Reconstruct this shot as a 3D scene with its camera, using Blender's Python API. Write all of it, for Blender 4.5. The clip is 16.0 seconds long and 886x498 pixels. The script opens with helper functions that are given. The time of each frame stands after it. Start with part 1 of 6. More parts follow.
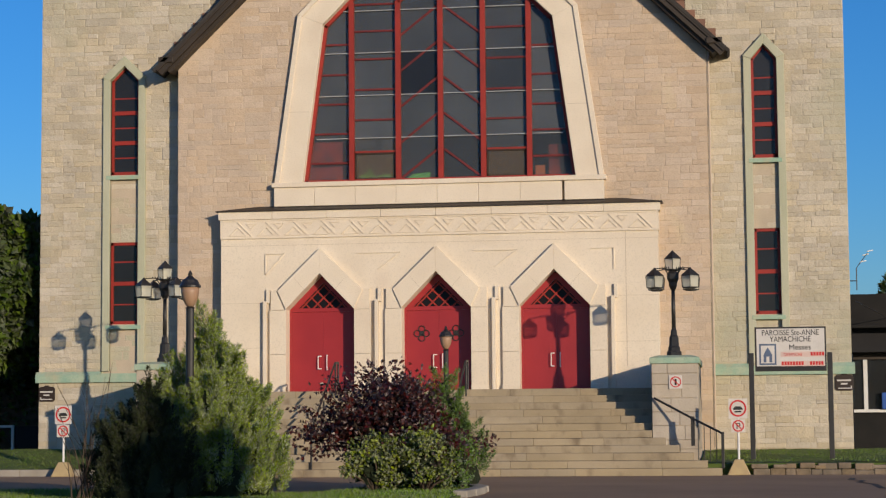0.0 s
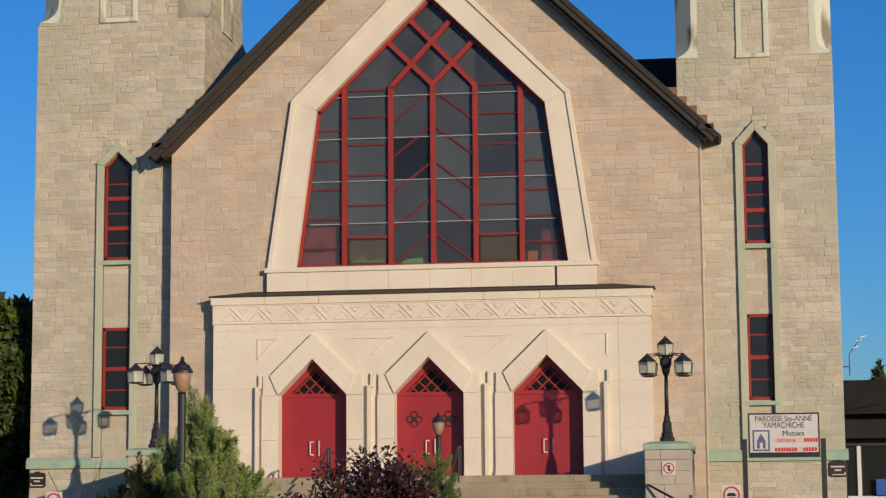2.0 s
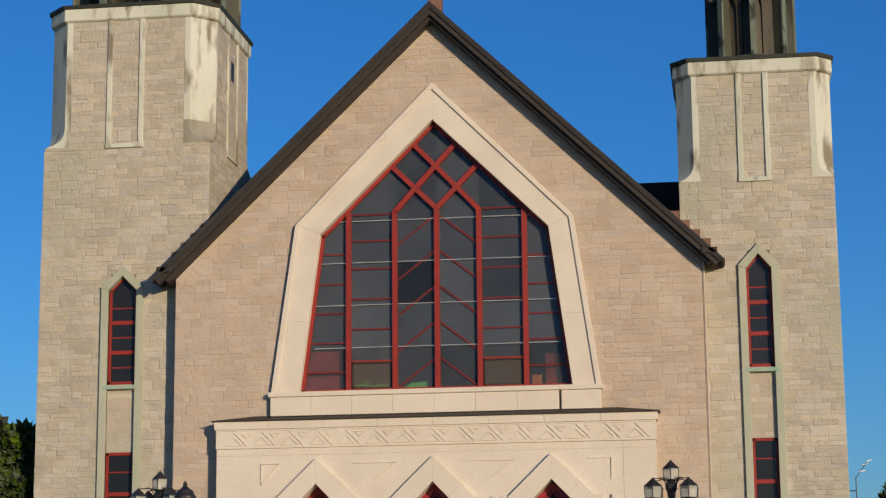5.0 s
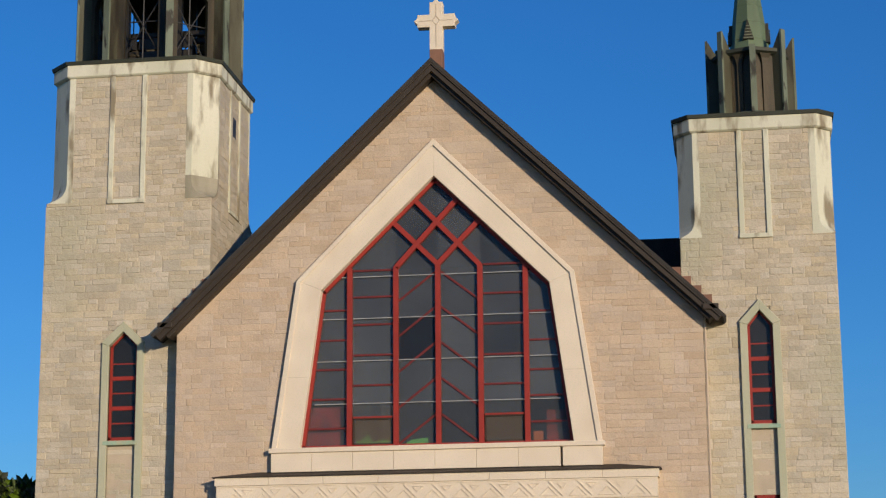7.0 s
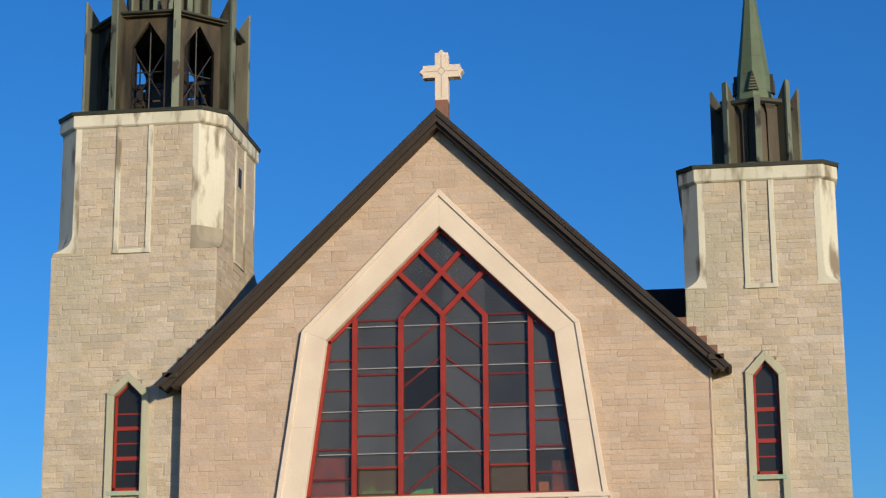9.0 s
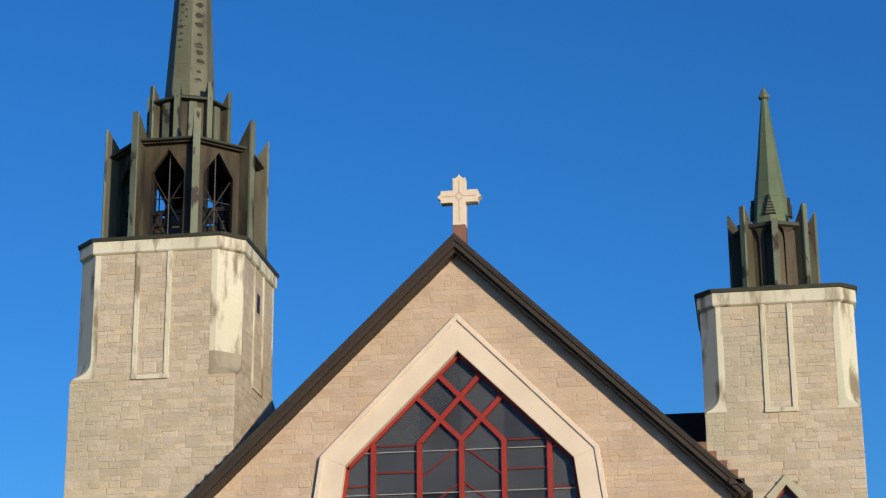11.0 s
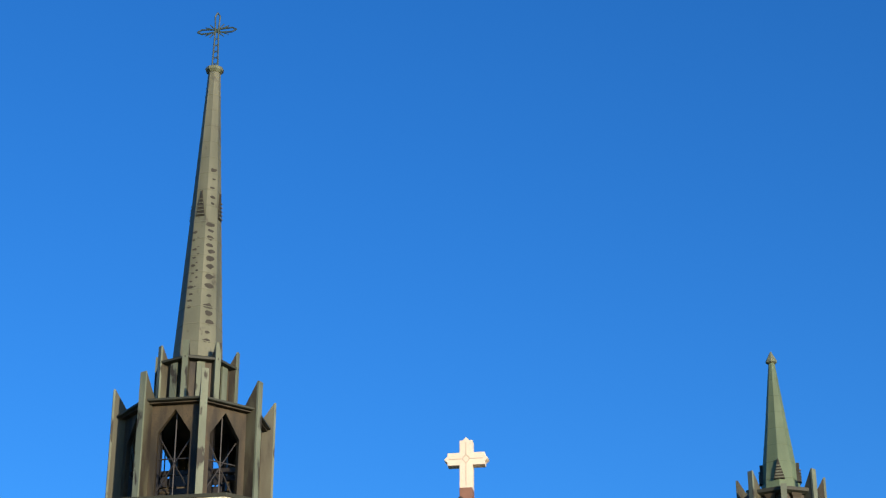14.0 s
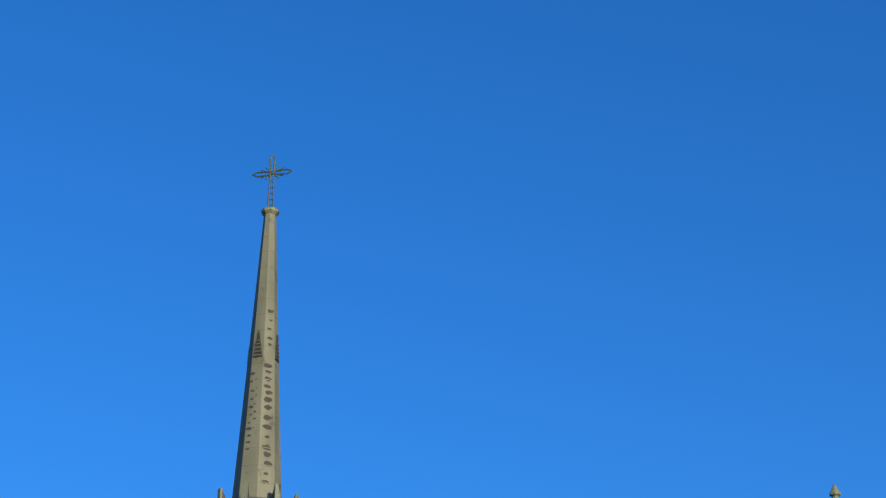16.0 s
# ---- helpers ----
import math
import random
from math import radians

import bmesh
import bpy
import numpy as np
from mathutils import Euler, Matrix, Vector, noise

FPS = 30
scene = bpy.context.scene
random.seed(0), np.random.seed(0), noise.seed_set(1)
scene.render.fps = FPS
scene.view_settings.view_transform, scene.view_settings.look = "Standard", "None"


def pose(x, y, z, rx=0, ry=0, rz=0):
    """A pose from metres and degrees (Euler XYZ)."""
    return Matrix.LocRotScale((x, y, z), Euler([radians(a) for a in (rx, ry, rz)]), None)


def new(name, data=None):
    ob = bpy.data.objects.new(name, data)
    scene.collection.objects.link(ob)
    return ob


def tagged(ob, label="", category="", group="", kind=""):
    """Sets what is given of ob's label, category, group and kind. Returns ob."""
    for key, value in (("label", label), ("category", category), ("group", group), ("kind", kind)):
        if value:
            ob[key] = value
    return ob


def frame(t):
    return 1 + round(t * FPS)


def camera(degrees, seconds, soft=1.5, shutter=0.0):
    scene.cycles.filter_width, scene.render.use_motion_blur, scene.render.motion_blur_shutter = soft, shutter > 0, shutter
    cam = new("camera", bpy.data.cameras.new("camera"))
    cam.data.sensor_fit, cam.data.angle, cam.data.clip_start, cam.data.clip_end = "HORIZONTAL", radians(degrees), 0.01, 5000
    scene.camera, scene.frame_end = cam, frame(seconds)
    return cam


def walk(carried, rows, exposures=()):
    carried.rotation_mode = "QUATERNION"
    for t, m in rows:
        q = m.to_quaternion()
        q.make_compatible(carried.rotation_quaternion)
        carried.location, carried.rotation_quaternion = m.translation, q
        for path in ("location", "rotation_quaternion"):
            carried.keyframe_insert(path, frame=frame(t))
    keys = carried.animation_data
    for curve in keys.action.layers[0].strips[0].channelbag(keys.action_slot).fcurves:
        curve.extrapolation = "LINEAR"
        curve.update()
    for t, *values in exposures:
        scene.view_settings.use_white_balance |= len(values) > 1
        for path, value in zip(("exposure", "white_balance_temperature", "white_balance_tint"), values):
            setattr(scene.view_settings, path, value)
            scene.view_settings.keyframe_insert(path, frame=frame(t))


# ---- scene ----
# Camera: it stands on the lawn and tilts up from the steps to the spire.
LAND = 2.08   # height of the church's landing over the drive
EYE = (7.782, -51.892, 1.273)
cam = camera(25.35, 16.0, soft=1.3)
TURNS = [  # seconds, yaw, pitch, roll
    (0.0, 8.402, 5.022, -0.470),
    (0.5, 8.339, 5.564, -0.503),
    (1.0, 8.308, 5.929, -0.515),
    (1.5, 8.243, 6.954, -0.481),
    (2.0, 8.167, 7.506, -0.446),
    (2.5, 8.167, 8.430, -0.531),
    (3.0, 8.113, 8.985, -0.531),
    (3.5, 8.083, 9.566, -0.538),
    (4.0, 8.209, 10.107, -0.548),
    (6.5, 8.268, 12.367, -0.459),
    (7.0, 8.276, 12.730, -0.440),
    (7.5, 8.270, 13.100, -0.434),
    (8.0, 8.244, 13.174, -0.394),
    (10.5, 8.860, 17.029, -0.363),
    (11.0, 8.945, 17.818, -0.433),
    (11.5, 9.253, 18.531, -0.416),
    (12.0, 9.388, 19.862, -0.347),
    (12.5, 9.412, 20.847, -0.357),
    (13.0, 9.250, 23.039, -0.280),
    (13.5, 9.087, 24.310, -0.029),
    (14.0, 9.149, 25.428, 0.059),
    (14.5, 9.460, 26.548, -0.017),
    (15.0, 9.609, 26.979, -0.134),
    (15.5, 9.718, 28.365, -0.117),
    (16.0, 10.989, 29.418, -0.184),
]
walk(cam, [(t, pose(*EYE, 90 + pitch, 0, yaw) @ pose(0, 0, 0, 0, 0, roll)) for t, yaw, pitch, roll in TURNS],
     exposures=[(0.0, -0.05), (2.5, -0.11), (3.5, -0.17), (4.0, -0.16), (6.5, -0.17), (7.0, -0.09), (7.5, 0.02), (8.0, 0.06), (10.5, 0.10), (11.5, 0.11), (12.0, 0.13), (12.5, 0.28), (13.0, 0.42), (13.5, 0.52), (14.5, 0.66), (16.0, 0.65)])

# ---------------------------------------------------------------- light
SUN_WAY = Vector((-0.80, 1.0, -0.215)).normalized()
SUN_UP = math.asin(-SUN_WAY.z)
SUN_AZ = math.atan2(-SUN_WAY.x, -SUN_WAY.y)          # clockwise from +y
sun = new("sun", bpy.data.lights.new("sun", "SUN"))
sun.data.energy, sun.data.angle, sun.data.color = 4.0, radians(0.53), (1.0, 0.812, 0.60)
sun.matrix_world = Matrix.Translation((20, -30, 30)) @ SUN_WAY.to_track_quat("-Z", "Y").to_matrix().to_4x4()

world = bpy.data.worlds.new("sky")
scene.world = world
world.use_nodes = True
wn = world.node_tree.nodes
sky = wn.new("ShaderNodeTexSky")
sky.sky_type, sky.sun_disc = "NISHITA", False
sky.sun_elevation, sky.sun_rotation = SUN_UP, SUN_AZ
sky.air_density, sky.dust_density, sky.ozone_density = 1.0, 0.5, 6.0
wn["Background"].inputs["Strength"].default_value = 0.13
deep = wn.new("ShaderNodeHueSaturation")          # clear dry evening air: a deep blue
deep.inputs["Hue"].default_value = 0.506
deep.inputs["Saturation"].default_value = 1.08
deep.inputs["Value"].default_value = 1.2
world.node_tree.links.new(sky.outputs[0], deep.inputs["Color"])
world.node_tree.links.new(deep.outputs[0], wn["Background"].inputs["Color"])


# ---------------------------------------------------------------- materials
def material(name, a, b, rough=0.8, scale=3.0, fine=40.0, bump=0.3, metal=0.0, pieces=0.0, stain=None, stain_scale=0.6,
             stain_at=(0.55, 0.72), stain_streak=1.6, streak=1.0, spec=0.3, coat=0.0, rock=0.0):
    """Two colours mixed by coarse and fine noise, with relief; pieces: how far single pieces differ; stain: a third colour in patches."""
    m = bpy.data.materials.new(name)
    m.use_nodes = True
    n, k = m.node_tree.nodes, m.node_tree.links
    p = n["Principled BSDF"]
    p.inputs["Roughness"].default_value, p.inputs["Metallic"].default_value = rough, metal
    p.inputs["Specular IOR Level"].default_value = spec
    p.inputs["Coat Weight"].default_value = coat
    at = n.new("ShaderNodeTexCoord")
    geo = n.new("ShaderNodeNewGeometry")

    def noise_at(s, detail=4.0, stretch=1.0):
        mp = n.new("ShaderNodeMapping")
        mp.inputs["Scale"].default_value = (1, 1, 1 / stretch)
        k.new(geo.outputs["Position"], mp.inputs["Vector"])
        t = n.new("ShaderNodeTexNoise")
        t.inputs["Scale"].default_value, t.inputs["Detail"].default_value = s, detail
        k.new(mp.outputs[0], t.inputs["Vector"])
        return t.outputs["Fac"]

    def ramp(src, lo, hi):
        r = n.new("ShaderNodeMapRange")
        r.inputs["From Min"].default_value, r.inputs["From Max"].default_value = lo, hi
        k.new(src, r.inputs["Value"])
        return r.outputs["Result"]

    def mix(f, x, y, kind="MIX"):
        q = n.new("ShaderNodeMix")
        q.data_type, q.blend_type = "RGBA", kind
        for slot, v in ((0, f), (6, x), (7, y)):
            if isinstance(v, (int, float)):
                q.inputs[slot].default_value = v
            elif isinstance(v, tuple):
                q.inputs[slot].default_value = (*v, 1)
            else:
                k.new(v, q.inputs[slot])
        return q.outputs[2]

    coarse, grain = noise_at(scale, 5.0, streak), noise_at(fine, 3.0)
    colour = mix(ramp(coarse, 0.35, 0.65), a, b)
    dark = tuple(c * 0.78 for c in a)
    colour = mix(ramp(grain, 0.5, 0.85), colour, dark)
    if pieces:
        info = n.new("ShaderNodeObjectInfo")
        add = n.new("ShaderNodeMath")
        add.operation = "ADD"
        k.new(info.outputs["Random"], add.inputs[0])
        k.new(geo.outputs["Random Per Island"], add.inputs[1])
        fr = n.new("ShaderNodeMath")
        fr.operation = "FRACT"
        k.new(add.outputs[0], fr.inputs[0])
        hsv = n.new("ShaderNodeHueSaturation")
        k.new(colour, hsv.inputs["Color"])
        val = n.new("ShaderNodeMapRange")
        val.inputs["To Min"].default_value, val.inputs["To Max"].default_value = 1 - pieces, 1 + pieces
        k.new(fr.outputs[0], val.inputs["Value"])
        k.new(val.outputs[0], hsv.inputs["Value"])
        ten = n.new("ShaderNodeMath")
        ten.operation = "MULTIPLY"
        ten.inputs[1].default_value = 7.31
        k.new(fr.outputs[0], ten.inputs[0])
        fr2 = n.new("ShaderNodeMath")
        fr2.operation = "FRACT"
        k.new(ten.outputs[0], fr2.inputs[0])
        sat = n.new("ShaderNodeMapRange")
        sat.inputs["To Min"].default_value, sat.inputs["To Max"].default_value = 1 - pieces * 1.6, 1 + pieces * 1.6
        k.new(fr2.outputs[0], sat.inputs["Value"])
        k.new(sat.outputs[0], hsv.inputs["Saturation"])
        colour = hsv.outputs[0]
    if stain:
        patch = noise_at(stain_scale, 6.0, stain_streak)
        colour = mix(ramp(patch, *stain_at), colour, stain)
    k.new(colour, p.inputs["Base Color"])
    if bump:
        bp = n.new("ShaderNodeBump")
        bp.inputs["Strength"].default_value, bp.inputs["Distance"].default_value = bump, 0.02
        k.new(grain, bp.inputs["Height"])
        if rock:                # the broken face of hewn stone
            rb = n.new("ShaderNodeBump")
            rb.inputs["Strength"].default_value, rb.inputs["Distance"].default_value = rock, 0.05
            k.new(noise_at(7.0, 6.0), rb.inputs["Height"])
            k.new(rb.outputs[0], bp.inputs["Normal"])
        k.new(bp.outputs[0], p.inputs["Normal"])
    return m


nave_stone = material("nave_stone", (0.545, 0.435, 0.325), (0.485, 0.385, 0.285), 0.9, 1.2, 22, 0.5, pieces=0.07, rock=0.45,
                      stain=(0.56, 0.47, 0.31), stain_scale=0.9, stain_at=(0.62, 0.80))
tower_stone = material("tower_stone", (0.525, 0.463, 0.352), (0.455, 0.40, 0.302), 0.9, 1.0, 22, 0.5, pieces=0.11, rock=0.6,
                       stain=(0.385, 0.38, 0.275), stain_scale=0.30, stain_at=(0.51, 0.73))
weathered = material("weathered", (0.36, 0.33, 0.25), (0.26, 0.24, 0.17), 0.9, 2.0, 30, 0.3, streak=3)
cheek_stone = material("cheek_stone", (0.46, 0.405, 0.325), (0.40, 0.35, 0.28), 0.9, 1.5, 25, 0.4, pieces=0.05, stain=(0.30, 0.26, 0.21), stain_scale=0.8)
# near-black core colours: the shade deep in the foliage, put into the colour
foliage_shade = material("foliage_shade", (0.018, 0.026, 0.010), (0.012, 0.018, 0.008), 1.0, 3, 20, 0.5)
plum_shade = material("plum_shade", (0.016, 0.007, 0.007), (0.012, 0.006, 0.006), 1.0, 3, 20, 0.5)
mortar = material("mortar", (0.50, 0.42, 0.315), (0.44, 0.37, 0.28), 0.95, 2.0, 60, 0.3)
limestone = material("limestone", (0.72, 0.635, 0.505), (0.665, 0.58, 0.455), 0.75, 0.9, 30, 0.12, stain=(0.58, 0.47, 0.36),
                     stain_scale=0.5, stain_at=(0.60, 0.85))
cast_stone = material("cast_stone", (0.65, 0.645, 0.52), (0.53, 0.53, 0.40), 0.8, 0.8, 30, 0.2, stain=(0.24, 0.205, 0.14),
                      stain_scale=2.4, stain_at=(0.52, 0.66), stain_streak=3.5, streak=3.5)
green_stone = material("green_stone", (0.47, 0.46, 0.34), (0.40, 0.41, 0.29), 0.85, 1.5, 40, 0.2, streak=3)
copper = material("copper", (0.25, 0.39, 0.29), (0.37, 0.45, 0.33), 0.7, 2.5, 30, 0.2, stain=(0.45, 0.40, 0.26), stain_scale=1.4)
verdigris = material("verdigris", (0.150, 0.175, 0.110), (0.095, 0.110, 0.07), 0.65, 1.6, 18, 0.2, streak=3,
                     stain=(0.028, 0.030, 0.022), stain_scale=2.8, stain_at=(0.54, 0.60), stain_streak=2.5)
spire_copper = material("spire_copper", (0.145, 0.155, 0.108), (0.088, 0.098, 0.068), 0.65, 1.6, 18, 0.2, streak=4, pieces=0.0,
                        stain=(0.055, 0.055, 0.042), stain_scale=3.0, stain_at=(0.62, 0.72))
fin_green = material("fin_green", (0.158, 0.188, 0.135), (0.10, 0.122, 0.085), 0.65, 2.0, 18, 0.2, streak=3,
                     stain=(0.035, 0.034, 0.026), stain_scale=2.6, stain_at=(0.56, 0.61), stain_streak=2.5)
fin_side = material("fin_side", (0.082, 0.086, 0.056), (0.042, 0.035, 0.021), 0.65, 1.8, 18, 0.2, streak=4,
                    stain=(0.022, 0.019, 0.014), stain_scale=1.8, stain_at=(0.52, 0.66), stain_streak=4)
tarnish_and_shade = material("tarnish_and_shade", (0.026, 0.026, 0.020), (0.045, 0.043, 0.032), 0.7, 6, 30, 0.1)
green_copper = material("green_copper", (0.12, 0.17, 0.10), (0.085, 0.125, 0.075), 0.65, 1.6, 18, 0.2, streak=3)
dark_copper = material("dark_copper", (0.032, 0.028, 0.018), (0.082, 0.064, 0.036), 0.6, 2.2, 25, 0.2, streak=4,
                       stain=(0.014, 0.013, 0.010), stain_scale=1.6, stain_at=(0.52, 0.66), stain_streak=4)
edge_metal = material("edge_metal", (0.040, 0.045, 0.032), (0.03, 0.034, 0.025), 0.6, 2, 30, 0.1)
brown_metal = material("brown_metal", (0.046, 0.035, 0.026), (0.036, 0.028, 0.021), 0.6, 1.0, 30, 0.05, spec=0.3)
shingle = material("shingle", (0.035, 0.032, 0.03), (0.05, 0.045, 0.04), 0.9, 3, 60, 0.4)
rust_flash = material("rust_flash", (0.23, 0.12, 0.08), (0.18, 0.10, 0.07), 0.7, 2, 40, 0.1)
red_paint = material("red_paint", (0.315, 0.022, 0.026), (0.275, 0.018, 0.022), 0.42, 1.2, 50, 0.04, spec=0.5)
dimmed_red = material("dimmed_red", (0.165, 0.022, 0.020), (0.125, 0.018, 0.017), 0.5, 2, 50, 0.04)
window_red = material("window_red", (0.31, 0.032, 0.022), (0.25, 0.028, 0.020), 0.5, 2, 50, 0.04)
white_metal = material("white_metal", (0.72, 0.72, 0.70), (0.62, 0.62, 0.60), 0.4, 4, 60, 0.02)
dull_metal = material("dull_metal", (0.45, 0.46, 0.46), (0.38, 0.38, 0.38), 0.5, 4, 60, 0.02)
curtain_red = material("curtain_red", (0.42, 0.075, 0.06), (0.16, 0.035, 0.03), 0.9, 3, 30, 0.1)
dark_metal = material("dark_metal", (0.016, 0.015, 0.014), (0.024, 0.022, 0.02), 0.45, 4, 60, 0.05, spec=0.5)
step_stone = material("step_stone", (0.355, 0.292, 0.195), (0.30, 0.247, 0.165), 0.9, 1.1, 30, 0.3, pieces=0.06,
                      stain=(0.19, 0.15, 0.10), stain_scale=2.4, stain_at=(0.54, 0.72))
edge_stone = material("edge_stone", (0.24, 0.185, 0.125), (0.15, 0.12, 0.08), 0.95, 3.0, 25, 0.5, pieces=0.10, rock=0.8)
asphalt = material("asphalt", (0.37, 0.258, 0.165), (0.31, 0.217, 0.14), 1.0, 0.4, 60, 0.5, spec=0.05)
grass_soil = material("grass_soil", (0.07, 0.11, 0.022), (0.10, 0.13, 0.03), 0.95, 1.0, 30, 0.5)
grass_blade = material("grass_blade", (0.10, 0.18, 0.03), (0.15, 0.20, 0.045), 0.8, 2.0, 10, 0.0, pieces=0.3)
leaf_green = material("leaf_green", (0.085, 0.15, 0.035), (0.12, 0.19, 0.05), 0.6, 1.5, 10, 0.0, pieces=0.35)
leaf_juniper = material("leaf_juniper", (0.135, 0.19, 0.044), (0.33, 0.395, 0.125), 0.7, 2.0, 10, 0.0, pieces=0.5)
leaf_plum = material("leaf_plum", (0.030, 0.010, 0.010), (0.066, 0.019, 0.016), 0.45, 2, 10, 0.0, pieces=0.45, spec=0.6)
leaf_gold = material("leaf_gold", (0.185, 0.215, 0.072), (0.11, 0.145, 0.045), 0.55, 2, 10, 0.0, pieces=0.35)
leaf_wood = material("leaf_wood", (0.042, 0.066, 0.018), (0.075, 0.105, 0.028), 0.7, 0.6, 8, 0.0, pieces=0.35)
bark = material("bark", (0.09, 0.065, 0.045), (0.06, 0.045, 0.03), 0.9, 5, 40, 0.5)
sign_white = material("sign_white", (0.60, 0.575, 0.53), (0.55, 0.525, 0.48), 0.4, 3, 60, 0.0)
sign_black = material("sign_black", (0.02, 0.02, 0.02), (0.025, 0.025, 0.025), 0.5, 3, 60, 0.0)
sign_red = material("sign_red", (0.55, 0.03, 0.03), (0.5, 0.03, 0.03), 0.45, 3, 60, 0.0)
sign_brown = material("sign_brown", (0.030, 0.020, 0.016), (0.035, 0.024, 0.018), 0.5, 3, 60, 0.0)
sign_blue = material("sign_blue", (0.10, 0.14, 0.22), (0.08, 0.11, 0.18), 0.5, 3, 60, 0.0)
yellow_concrete = material("yellow_concrete", (0.46, 0.36, 0.19), (0.38, 0.29, 0.16), 0.9, 3, 40, 0.3)
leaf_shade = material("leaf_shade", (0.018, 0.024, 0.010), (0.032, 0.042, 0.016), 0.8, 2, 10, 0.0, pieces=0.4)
strip_pink = material("strip_pink", (0.62, 0.47, 0.41), (0.56, 0.43, 0.38), 0.5, 3, 60, 0.0)
tar = material("tar", (0.03, 0.026, 0.022), (0.05, 0.042, 0.035), 0.7, 3, 40, 0.3)
blue_paint = material("blue_paint", (0.03, 0.10, 0.38), (0.03, 0.09, 0.32), 0.5, 3, 40, 0.0)
black_roof = material("black_roof", (0.012, 0.012, 0.012), (0.018, 0.017, 0.016), 0.9, 2, 40, 0.3)
concrete = material("concrete", (0.34, 0.31, 0.26), (0.27, 0.245, 0.20), 0.9, 2, 40, 0.3)
dusk_wall = material("dusk_wall", (0.018, 0.018, 0.020), (0.014, 0.014, 0.016), 0.8, 1, 30, 0.1)
green_board = material("green_board", (0.16, 0.60, 0.12), (0.14, 0.52, 0.10), 0.6, 3, 50, 0.0)
orange_board = material("orange_board", (0.62, 0.20, 0.06), (0.55, 0.17, 0.06), 0.6, 3, 50, 0.0)
room_shade = material("room_shade", (0.035, 0.032, 0.03), (0.05, 0.045, 0.04), 0.9, 0.5, 20, 0.0)


def glass_material(name, tint, rough, alpha, spec=0.5, film=0.0):
    """A pane: mostly clear, with the sky's gloss on it; film: how far dust differs from pane to pane and over each."""
    m = bpy.data.materials.new(name)
    m.use_nodes = True
    n, k = m.node_tree.nodes, m.node_tree.links
    p = n["Principled BSDF"]
    p.inputs["Base Color"].default_value = (*tint, 1)
    p.inputs["Roughness"].default_value = rough
    p.inputs["IOR"].default_value = 1.5
    p.inputs["Alpha"].default_value = alpha
    p.inputs["Specular IOR Level"].default_value = spec
    if film:
        info, geo = n.new("ShaderNodeObjectInfo"), n.new("ShaderNodeNewGeometry")
        dust = n.new("ShaderNodeTexNoise")
        dust.inputs["Scale"].default_value, dust.inputs["Detail"].default_value = 0.9, 5.0
        k.new(geo.outputs["Position"], dust.inputs["Vector"])
        both = n.new("ShaderNodeMath")
        both.operation = "ADD"
        k.new(info.outputs["Random"], both.inputs[0])
        k.new(dust.outputs["Fac"], both.inputs[1])
        far = n.new("ShaderNodeMapRange")
        far.inputs["From Min"].default_value, far.inputs["From Max"].default_value = 0.4, 1.6
        far.inputs["To Min"].default_value, far.inputs["To Max"].default_value = 1 - film, 1 + film
        k.new(both.outputs[0], far.inputs["Value"])
        tone = n.new("ShaderNodeHueSaturation")
        tone.inputs["Color"].default_value = (*tint, 1)
        k.new(far.outputs[0], tone.inputs["Value"])
        k.new(tone.outputs[0], p.inputs["Base Color"])
    t = n.new("ShaderNodeTexNoise")
    t.inputs["Scale"].default_value = 1.3
    b = n.new("ShaderNodeBump")
    b.inputs["Strength"].default_value, b.inputs["Distance"].default_value = 0.06, 0.05
    k.new(t.outputs["Fac"], b.inputs["Height"])
    k.new(b.outputs[0], p.inputs["Normal"])
    return m


pane_glass = glass_material("pane_glass", (0.070, 0.077, 0.084), 0.12, 0.62, film=0.42)
low_glass = glass_material("low_glass", (0.070, 0.077, 0.084), 0.12, 0.42, film=0.3)
clean_glass = glass_material("clean_glass", (0.022, 0.024, 0.027), 0.12, 0.6, 0.4)
transom_glass = glass_material("transom_glass", (0.010, 0.010, 0.012), 0.35, 1.0, 0.15)
dark_glass = glass_material("dark_glass", (0.030, 0.030, 0.031), 0.12, 0.8, 0.35, film=0.4)
clear_glass = glass_material("clear_glass", (0.11, 0.078, 0.045), 0.15, 0.30)
lamp_glass = glass_material("lamp_glass", (0.66, 0.65, 0.53), 0.25, 0.45)
amber_glass = glass_material("amber_glass", (0.33, 0.205, 0.125), 0.5, 1.0)


# ---------------------------------------------------------------- mesh tools
def part(name, bm, mat, parent=None, label="", bevel=0.0, smooth=False):
    me = bpy.data.meshes.new(name)
    bmesh.ops.recalc_face_normals(bm, faces=bm.faces)
    bm.to_mesh(me)
    bm.free()
    me.materials.append(mat)
    if smooth:
        me.shade_smooth()
    ob = new(name, me)
    if parent:
        ob.parent = parent
    if label:
        ob["label"] = label
    if bevel:
        md = ob.modifiers.new("edge", "BEVEL")
        md.width, md.segments, md.limit_method = bevel, 2, "ANGLE"
    return ob


def thing(name, label, category, at=(0, 0, 0), group="", kind=""):
    ob = new(name)
    ob.empty_display_size = 0.3
    ob.location = at
    return tagged(ob, label, category, group, kind)


def quad(bm, *ps):
    return bm.faces.new([bm.verts.new(p) for p in ps])


